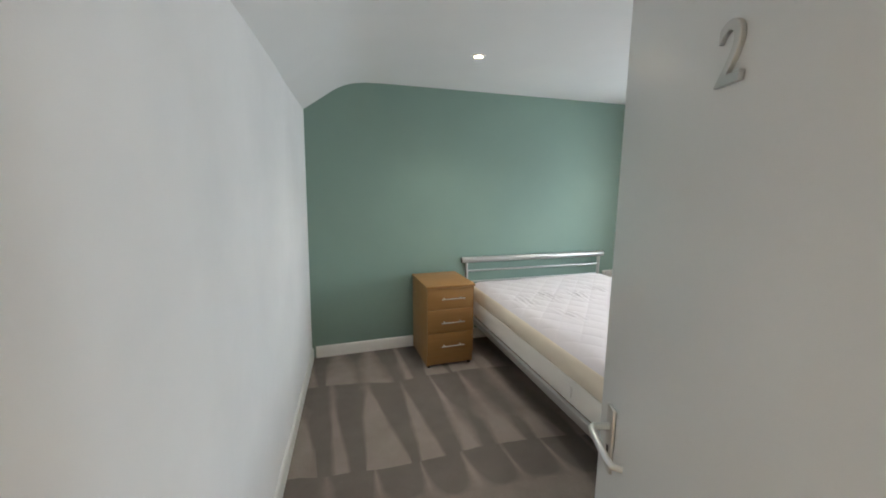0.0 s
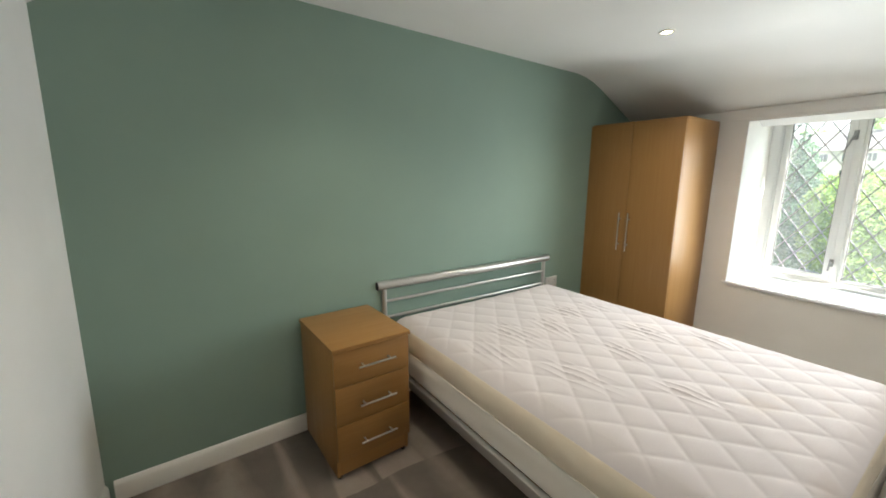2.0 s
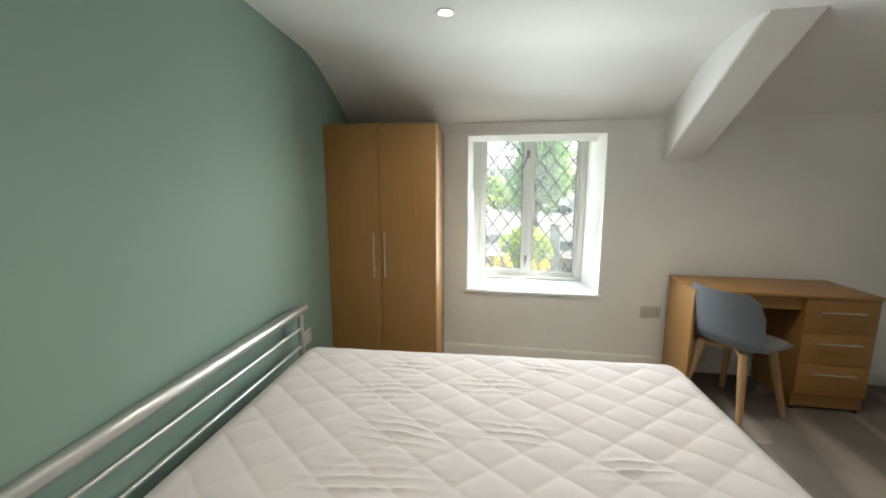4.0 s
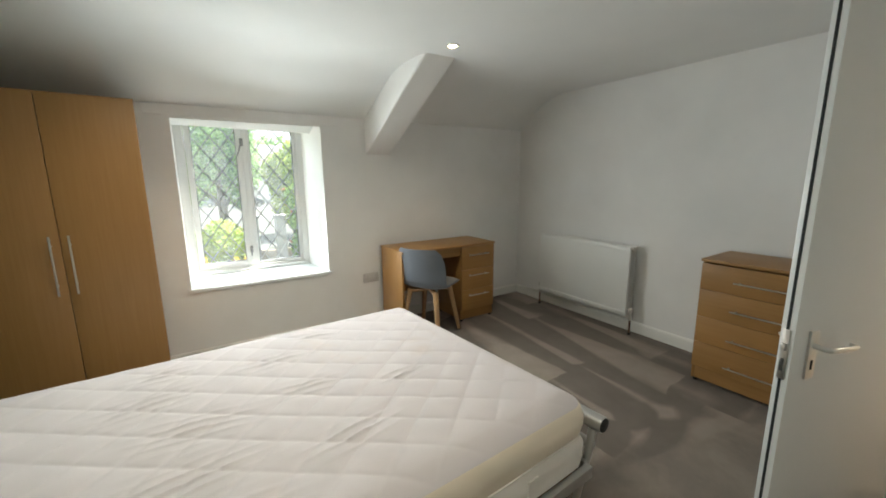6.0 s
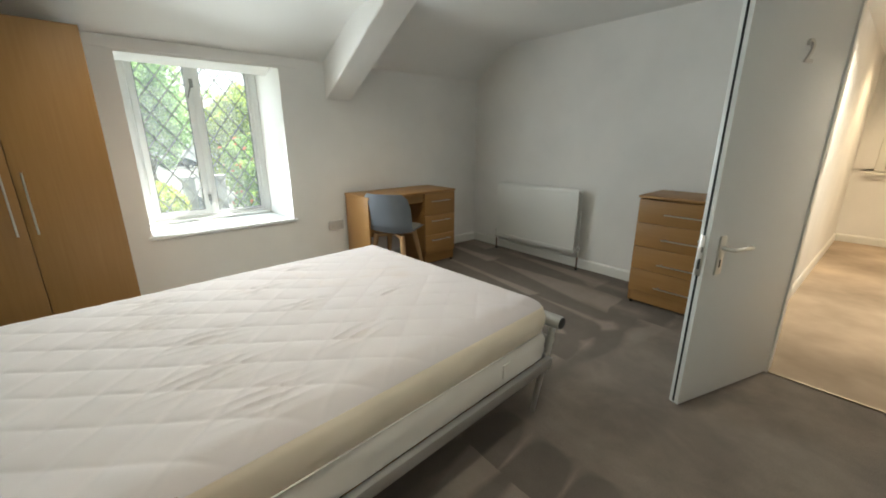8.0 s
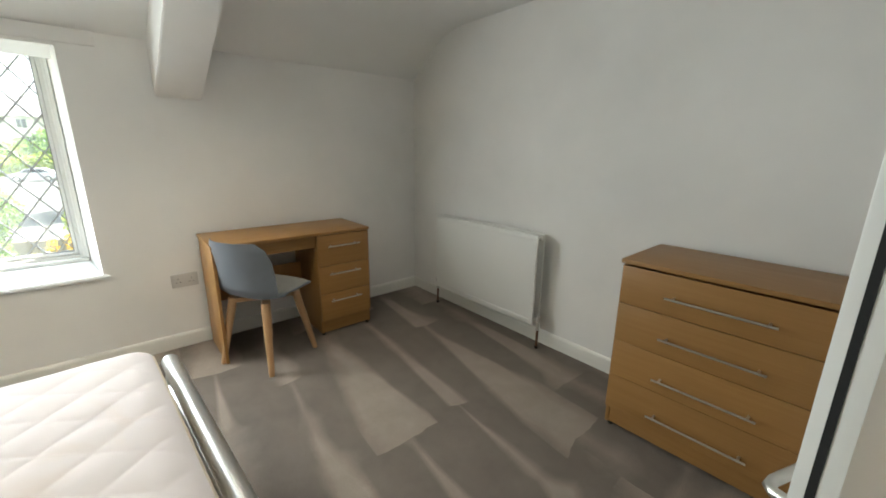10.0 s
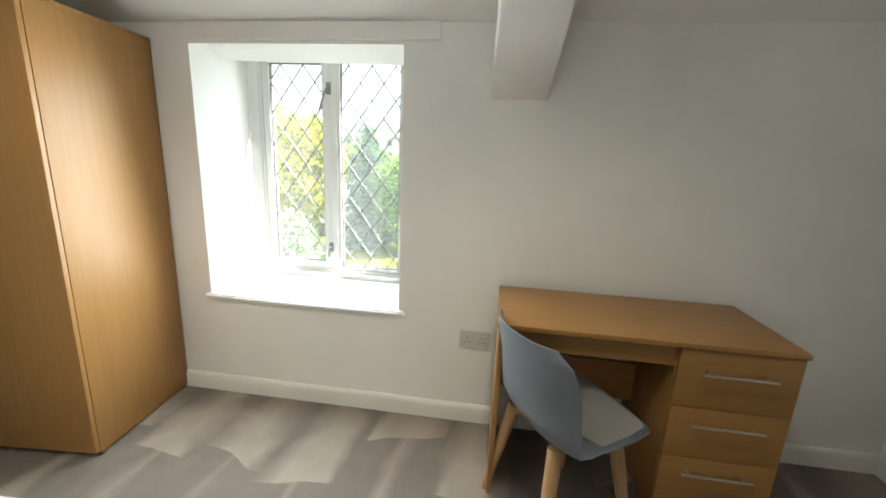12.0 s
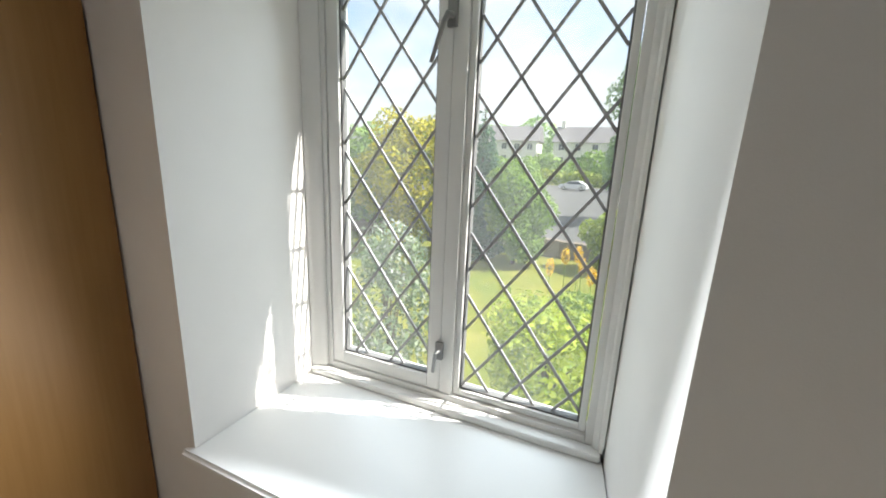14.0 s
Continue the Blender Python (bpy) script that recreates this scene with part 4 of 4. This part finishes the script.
for lx, ly in DOWNLIGHTS:
    t = thing("ceiling_downlight", pose(lx, ly, CEILZ), "recessed round downlight, lit warm white", "downlight", "ceiling downlights")
    bm = bmesh.new()
    n = 28
    prof = [(0.044, 0.001), (0.044, -0.004), (0.040, -0.007), (0.031, -0.006), (0.026, -0.0015), (0.022, 0.001)]
    rings = [[bm.verts.new((r * math.cos(2 * math.pi * k / n), r * math.sin(2 * math.pi * k / n), z)) for k in range(n)] for r, z in prof]
    for a, b in zip(rings, rings[1:]):
        for k in range(n):
            bm.faces.new((a[k], a[(k + 1) % n], b[(k + 1) % n], b[k]))
    part("trim_ring", bm, GLOSS, t)
    part("lens", new_tube([(0, 0, -0.0005), (0, 0, -0.0018)], 0.0225, 24), LAMPGLOW, t, "glowing warm lamp lens")


# ---- garden and street ----
GZ = -2.8


def leafy(name, dark, light, tip=None):
    m = material(name, light, 0.6, spec=0.3)
    geo = node(m, "ShaderNodeNewGeometry")
    stops = [(0.0, dark), (0.6, light)] + ([(1.0, tip)] if tip else [(1.0, tuple(c * 1.25 for c in light))])
    link(m, ramp(m, geo.outputs["Random Per Island"], stops), bsdf(m).inputs["Base Color"])
    out = m.node_tree.nodes["Material Output"]
    through_light, both = node(m, "ShaderNodeBsdfTranslucent"), node(m, "ShaderNodeMixShader")
    both.inputs[0].default_value = 0.4
    link(m, bsdf(m).inputs["Base Color"].links[0].from_socket, through_light.inputs[0])
    link(m, bsdf(m).outputs[0], both.inputs[1])
    link(m, through_light.outputs[0], both.inputs[2])
    link(m, both.outputs[0], out.inputs[0])
    return m


GOLD = leafy("golden_foliage", (0.14, 0.18, 0.012), (0.46, 0.42, 0.012), (0.66, 0.56, 0.02))
PINE = leafy("dark_conifer_foliage", (0.035, 0.08, 0.045), (0.08, 0.17, 0.085))
BUSHGREEN = leafy("mid_green_foliage", (0.10, 0.17, 0.04), (0.24, 0.36, 0.07))
LIME = leafy("lime_green_foliage", (0.17, 0.25, 0.025), (0.38, 0.46, 0.05), (0.50, 0.55, 0.08))
SAGE = leafy("pale_grey_green_foliage", (0.10, 0.15, 0.07), (0.24, 0.31, 0.17), (0.5, 0.52, 0.46))
TREEGREEN = leafy("blue_green_tree_foliage", (0.16, 0.26, 0.10), (0.34, 0.48, 0.19))
FLOWER = leafy("orange_yellow_flowers", (0.60, 0.36, 0.01), (0.80, 0.54, 0.012))
REDFLOWER = leafy("red_flowers", (0.4, 0.04, 0.03), (0.6, 0.1, 0.06))
BARK = paint("brown_bark", (0.09, 0.065, 0.045), 0.9, 0.2, 40, 0.5)
ASPHALT = paint("grey_asphalt", (0.10, 0.098, 0.096), 0.9, 0.1, 60, 0.4)
PAVING = paint("pale_paving", (0.36, 0.34, 0.31), 0.9, 0.1, 40, 0.3)
STONE = paint("brown_garden_wall_stone", (0.24, 0.19, 0.15), 0.9, 0.2, 14, 0.6)
RENDERED = paint("white_house_render", (0.72, 0.70, 0.66), 0.85, 0.04, 20, 0.2)
SLATE = paint("grey_roof_slate", (0.17, 0.16, 0.165), 0.8, 0.12, 8, 0.4)
HOUSEGLASS = material("dark_house_glass", (0.05, 0.06, 0.07), 0.08)
SOIL = paint("dark_soil", (0.07, 0.05, 0.035), 0.95, 0.2, 30, 0.6)

LAWN = material("sunlit_lawn_grass", (0.2, 0.22, 0.04), 0.9, spec=0.1)
lv = coords(LAWN)
lc = ramp(LAWN, noise_tex(LAWN, lv, 0.55, 6, 0.6), [(0.3, (0.15, 0.19, 0.03)), (0.7, (0.29, 0.27, 0.05))])
lc = mix(LAWN, 1.0, lc, ramp(LAWN, noise_tex(LAWN, lv, 40, 4), [(0.25, (0.6, 0.6, 0.6)), (0.75, (1.1, 1.1, 1.1))]), "MULTIPLY")
link(LAWN, lc, bsdf(LAWN).inputs["Base Color"])
bump(LAWN, noise_tex(LAWN, lv, 60, 3), 0.8, 0.03)

bm = bmesh.new()
box(bm, OX - 0.2, 1600, -1500, 1500, GZ - 1, GZ)
setting("ground", bm, LAWN, "sunlit yellow-green lawn", "ground")
# unseen pale ground added below the window to reflect sunlight into the room
bm = bmesh.new()
box(bm, OX + 0.01, 8.4, -8, 12, GZ - 0.2, GZ + 0.025, 0.01)
setting("bounce_strip", bm, PAVING, "unseen pale strip added along the house to bounce sunlight up", "pavement")
bm = bmesh.new()
box(bm, 23.5, 76, -120, 150, GZ - 0.3, GZ + 0.02)
setting("road", bm, ASPHALT, "wide grey asphalt road and parking area", "road")
bm = bmesh.new()
box(bm, 21.6, 23.5, -120, 150, GZ - 0.3, GZ + 0.12, 0.02)
setting("pavement", bm, PAVING, "pale paved footway with a kerb", "pavement")
bm = bmesh.new()
for k in range(60):
    y = -30 + k
    box(bm, 20.6 + 0.02 * math.sin(k), 20.95, y + 0.004, y + 0.996, GZ, GZ + 0.75 + 0.03 * math.sin(k * 1.7), 0.02)
setting("garden_wall", bm, STONE, "low brown stone garden wall by the road", "garden wall")
bm = bmesh.new()
box(bm, 8.6, 20.4, -2.6, 1.4, GZ - 0.2, GZ + 0.03, 0.02)
setting("flower_bed", bm, SOIL, "dark soil of the flower border", "flower bed")


def leaves(rng, lobes, count, size, up=0.2, flat=1.0):
    """Leaf-shaped quads scattered through overlapping lobes (centre, radii), denser at the skin."""
    vol = np.array([r[0] * r[1] * r[2] for _, r in lobes])
    pick = rng.choice(len(lobes), count, p=vol / vol.sum())
    c = np.array([l[0] for l in lobes])[pick]
    r = np.array([l[1] for l in lobes])[pick]
    d = rng.normal(size=(count, 3))
    d /= np.linalg.norm(d, axis=1)[:, None]
    rad = rng.uniform(0.55, 1.08, count) ** 0.6
    p = c + d * r * rad[:, None]
    n = d * 0.7 + rng.normal(size=(count, 3)) * 0.6 + np.array([0, 0, up])
    n /= np.linalg.norm(n, axis=1)[:, None]
    a = np.cross(n, rng.normal(size=(count, 3)))
    a /= np.linalg.norm(a, axis=1)[:, None]
    b = np.cross(n, a)
    s = size * rng.uniform(0.6, 1.3, count)[:, None]
    quad = np.stack([p - a * s, p + b * s * 0.45 * flat, p + a * s, p - b * s * 0.45 * flat], axis=1)
    return quad.reshape(-1, 3)


def leaf_mesh(name, co, mat):
    n = len(co) // 4
    me = bpy.data.meshes.new(name)
    me.from_pydata(co.tolist(), [], np.arange(4 * n).reshape(-1, 4).tolist())
    me.materials.append(mat)
    return me


def plant(name, at, seed, lobes, count, size, mat, label, category, trunk=0.0, limbs=4, extra=None, group=""):
    rng = np.random.default_rng(seed)
    t = thing(name, pose(*at), label, category, group)
    top = max(c[2] for c, _ in lobes)
    bm = bmesh.new()
    r = trunk or 0.05
    tube(bm, [(0, 0, -0.1), (0.03, 0.02, top * 0.35), (-0.02, 0.04, top * 0.7), (0, 0, top)], [r, r * 0.8, r * 0.5, r * 0.2], 9)
    for k in range(limbs):
        c = Vector(lobes[k % len(lobes)][0])
        s = Vector((0, 0, c.z * (0.35 + 0.1 * (k % 3))))
        tube(bm, [s, s.lerp(c, 0.5) + Vector((0, 0, 0.1)), c], [r * 0.45, r * 0.3, r * 0.1], 7)
    part("trunk", bm, BARK, t, "brown woody stems")
    crown = new("crown", leaf_mesh("crown", leaves(rng, lobes, count, size), mat))
    crown.parent = t
    crown["kind"] = "stuff"
    if extra:
        co, emat, elabel = extra
        e = new("flowers", leaf_mesh("flowers", leaves(rng, co[0], co[1], co[2]), emat))
        e.parent = t
        e["kind"] = "stuff"
        tagged(e, elabel)
    return t


def cone_lobes(h, w, n, seed, base=0.2):
    rng = np.random.default_rng(seed)
    out = []
    for k in range(n):
        f = k / (n - 1)
        z = base + f * (h - base)
        r = w * (1 - f) ** 0.75 * 0.62 + 0.12
        for j in range(3 if f < 0.85 else 1):
            a = rng.uniform(0, 6.28)
            out.append(((r * 0.5 * math.cos(a), r * 0.5 * math.sin(a), z), (r * 0.75, r * 0.75, h / n * 1.1)))
    return out


def ball_lobes(h, w, n, seed, low=0.35, fine=1.0):
    rng = np.random.default_rng(seed)
    out = [((0, 0, h * 0.55), (w * 0.42 * fine, w * 0.42 * fine, h * 0.38 * fine))]
    for k in range(n):
        a, f = rng.uniform(0, 6.28), rng.uniform(low, 0.95)
        rr = w * 0.5 * math.sin(math.pi * min(0.95, f * 0.9)) * rng.uniform(0.5, 0.9)
        s = rng.uniform(0.16, 0.28) * fine
        out.append(((rr * math.cos(a), rr * math.sin(a), h * f * 0.92), (w * s, w * s, h * s * 0.75)))
    return out


plant("golden_conifer", (18.0, 9.9, GZ), 1, ball_lobes(6.0, 4.0, 16, 2, 0.15), 16000, 0.11, GOLD, "large golden yellow conifer bush on the lawn", "bush", 0.14, 8)
plant("dark_conifer", (19.4, 7.3, GZ), 3, cone_lobes(6.1, 1.7, 10, 4), 12000, 0.10, PINE, "tall dark green conical conifer", "tree", 0.12, 4)
plant("round_bush", (18.6, 5.5, GZ), 5, ball_lobes(4.0, 3.0, 12, 6, 0.15), 12000, 0.09, BUSHGREEN, "rounded mid-green garden bush", "bush", 0.1, 6)
plant("back_bush", (20.0, 13.4, GZ), 7, ball_lobes(5.2, 4.0, 12, 8, 0.15), 6000, 0.18, BUSHGREEN, "large green bush behind the lawn", "bush", 0.12, 6)
plant("back_bush", (20.0, 17.5, GZ), 17, ball_lobes(4.6, 4.5, 12, 18, 0.15), 6000, 0.18, LIME, "pale green bush behind the lawn", "bush", 0.12, 6)
plant("window_shrub", (8.6, 2.55, GZ), 9, ball_lobes(2.35, 2.1, 14, 10, 0.2), 5200, 0.06, LIME, "lime green leafy shrub below the window", "shrub", 0.05, 8)
plant("flowering_shrub", (8.2, 4.95, GZ), 11, ball_lobes(3.1, 1.5, 16, 12, 0.15), 5000, 0.05, SAGE, "airy pale grey-green shrub with white flowers", "shrub", 0.04, 10)
plant("large_tree", (34.0, 0.7, GZ), 13, ball_lobes(12.8, 5.4, 30, 14, 0.3, 0.7), 26000, 0.13, TREEGREEN, "large blue-green tree beyond the garden", "tree", 0.35, 10)
plant("large_tree", (42.0, -16.5, GZ), 15, ball_lobes(9.0, 8.0, 26, 16, 0.3, 0.7), 18000, 0.15, BUSHGREEN, "tall green tree by the road", "tree", 0.3, 8)
plant("large_tree", (31.0, -4.0, GZ), 29, ball_lobes(8.2, 4.4, 24, 30, 0.15, 0.75), 14000, 0.14, LIME, "leafy light green tree behind the roses", "tree", 0.2, 8)
plant("road_bush", (19.4, 1.8, GZ), 19, ball_lobes(2.6, 2.2, 10, 20, 0.15), 4000, 0.11, LIME, "bright green bush by the garden wall", "bush", 0.08, 6)
plant("road_bush", (17.5, -3.6, GZ), 21, ball_lobes(3.0, 3.0, 12, 22, 0.15), 5000, 0.12, LIME, "bright green bush by the flower border", "bush", 0.08, 6)
plant("rose_bush", (17.6, -1.5, GZ), 23, ball_lobes(3.3, 1.8, 12, 24, 0.15), 5000, 0.11, BUSHGREEN, "green rose bush with red flowers", "bush", 0.08, 6,
      extra=((ball_lobes(3.4, 1.9, 12, 24, 0.3), 110, 0.10), REDFLOWER, "red rose flowers"))
plant("rose_bush", (24.8, -3.4, GZ), 27, ball_lobes(4.0, 2.8, 12, 28, 0.15), 5000, 0.12, BUSHGREEN, "green rose bush with red flowers", "bush", 0.08, 6,
      extra=((ball_lobes(4.1, 2.9, 12, 28, 0.3), 110, 0.13), REDFLOWER, "red rose flowers"))
plant("border_plant", (13.2, 2.2, GZ), 25, ball_lobes(0.9, 2.0, 10, 26, 0.1), 2600, 0.06, BUSHGREEN, "low green border plants", "plant", 0.03, 6)

# tall spikes with orange-yellow flower heads
for k in range(9):
    rng = np.random.default_rng(50 + k)
    px, py = 13.4 + rng.uniform(-0.5, 0.7), 1.3 + 0.24 * k + rng.uniform(-0.08, 0.08)
    hgt = 1.5 + rng.uniform(-0.15, 0.25)
    t = thing("flower_spike", pose(px, py, GZ), "tall plant with an orange-yellow flower head", "flower", "flower spikes")
    part("stem", new_tube([(0, 0, 0), (0.02, 0, hgt * 0.6), (0, 0.02, hgt)], [0.014, 0.01, 0.007], 6), BUSHGREEN, t)
    h = new("flower_head", leaf_mesh("flower_head", leaves(rng, [((0, 0.02, hgt + 0.05), (0.11, 0.11, 0.24))], 170, 0.035), FLOWER))
    h.parent = t

# hedge across the road, and woods behind the houses
rng = np.random.default_rng(70)
lobes = [((0, y, 1.2 + 0.3 * math.sin(y)), (0.9, 1.6, 1.5)) for y in np.arange(-60, 110, 1.7)]
h = tagged(new("hedge", leaf_mesh("hedge", leaves(rng, lobes, 16000, 0.42), LIME)), "long clipped yellow-green hedge across the road", "hedge", kind="stuff")
h.location = (78, 0, GZ)
lobes = [((rng.uniform(-4, 4), y + rng.uniform(-1, 1), rng.uniform(2.0, 4.5)), (2.2, 2.4, 2.2)) for y in np.arange(-60, 110, 2.2)]
h = tagged(new("woods", leaf_mesh("woods", leaves(rng, lobes, 15000, 0.6), BUSHGREEN)), "row of green garden trees before the houses", "trees", kind="stuff")
h.location = (86, 0, GZ)
lobes = [((rng.uniform(-10, 10), y + rng.uniform(-3, 3), rng.uniform(4, 13)), (6, 7, 6)) for y in np.arange(-160, 220, 5.5)]
h = tagged(new("far_woods", leaf_mesh("far_woods", leaves(rng, lobes, 15000, 1.4), TREEGREEN)), "distant line of trees", "trees", kind="stuff")
h.location = (150, 0, GZ)


def house(at, turn, w, d, h, label, bays=4):
    t = thing("house", pose(*at, 0, 0, turn), label, "house", "houses across the road")
    part("wall", new_box(0, d, 0, w, 0, h), RENDERED, t)
    bm = prism(bmesh.new(), [(-0.5, h), (d + 0.5, h), (d / 2, h + d * 0.36)], 1, -0.4, w + 0.4)
    roof = part("roof", bm, SLATE, t)
    for cy in (0.6, w - 1.4):
        part("chimney", new_box(d / 2 - 0.5, d / 2 + 0.5, cy, cy + 0.8, h + d * 0.2, h + d * 0.36 + 1.3, 0.05), RENDERED, roof)
    storeys = int(h // 2.8)
    for s in range(storeys):
        for k in range(bays):
            y = (k + 0.5) * w / bays
            z = 1.0 + s * 2.8
            wdw = part("window", new_box(-0.06, 0.05, y - 0.65, y + 0.65, z, z + 1.5, 0.02), RENDERED, t)
            for q in (-1, 1):
                part("pane", new_box(-0.08, -0.05, y + q * 0.3 - 0.26, y + q * 0.3 + 0.26, z + 0.1, z + 1.4), HOUSEGLASS, wdw)
    return t


house((96, 20, GZ), 3, 15, 10, 8.6, "white rendered terraced house with slate roof", 5)
house((94, 2, GZ), -2, 14, 10, 8.4, "white rendered house with slate roof", 4)
house((98, 37, GZ), 5, 16, 11, 8.6, "white rendered house with grey roof", 5)
house((90, 58, GZ), 8, 14, 10, 6.0, "pale rendered house with grey roof", 4)
house((74, -16, GZ), 4, 13, 9, 4.6, "pale rendered house with brown-grey roof by the road", 3)
house((98, -20, GZ), -4, 16, 10, 8.4, "white rendered house with slate roof", 4)


def car(at, turn, paint_colour, label):
    m = paint("car_paint", paint_colour, 0.25, 0.01, 40, 0.0, 0.6)
    t = thing("car", pose(*at, 0, 0, turn), label, "car", "parked cars")
    bm = prism(bmesh.new(), [(-2.05, 0.3), (2.05, 0.3), (2.1, 0.62), (1.95, 0.85), (1.1, 0.95), (0.45, 1.42), (-0.9, 1.46), (-1.75, 1.0), (-2.08, 0.9)], 1, -0.85, 0.85)
    bmesh.ops.bevel(bm, geom=list(bm.edges), offset=0.07, segments=2, affect="EDGES")
    part("body", bm, m, t)
    bm = prism(bmesh.new(), [(0.95, 0.98), (0.4, 1.36), (-0.85, 1.39), (-1.5, 1.0)], 1, -0.865, 0.865)
    part("side_window", bm, HOUSEGLASS, t, "dark car glass")
    for x in (-1.3, 1.3):
        for y in (-0.8, 0.8):
            wh = part("wheel", new_tube([(x, y - 0.09, 0.31), (x, y + 0.09, 0.31)], 0.31, 18), BLACK, t)
            part("rim", new_tube([(x, y - 0.1, 0.31), (x, y + 0.1, 0.31)], 0.19, 14), STEEL, wh)


car((66, 8.0, GZ + 0.02), 80, (0.7, 0.7, 0.7), "white parked car on the asphalt road")
car((68, 1.5, GZ + 0.02), 88, (0.35, 0.37, 0.4), "silver grey parked car on the asphalt road")
car((64, -4.5, GZ + 0.02), 92, (0.02, 0.02, 0.025), "black parked car on the asphalt road")
car((60, 36, GZ + 0.02), 70, (0.05, 0.12, 0.3), "blue parked car on the asphalt road")
car((62, 43, GZ + 0.02), 75, (0.7, 0.7, 0.7), "white parked car on the asphalt road")


# grey gate pillars in the line of the garden wall
PILLAR = paint("grey_pillar_stone", (0.30, 0.29, 0.31), 0.85, 0.1, 25, 0.4)
for py in (0.45, -0.72):
    t = thing("gate_pillar", pose(20.4, py, GZ), "square grey stone gate pillar with a flat cap", "gate pillar", "gate pillars")
    part("shaft", new_box(-0.22, 0.22, -0.22, 0.22, -0.05, 2.35, 0.015), PILLAR, t)
    part("cap", new_box(-0.28, 0.28, -0.28, 0.28, 2.35, 2.45, 0.02), PILLAR, t)
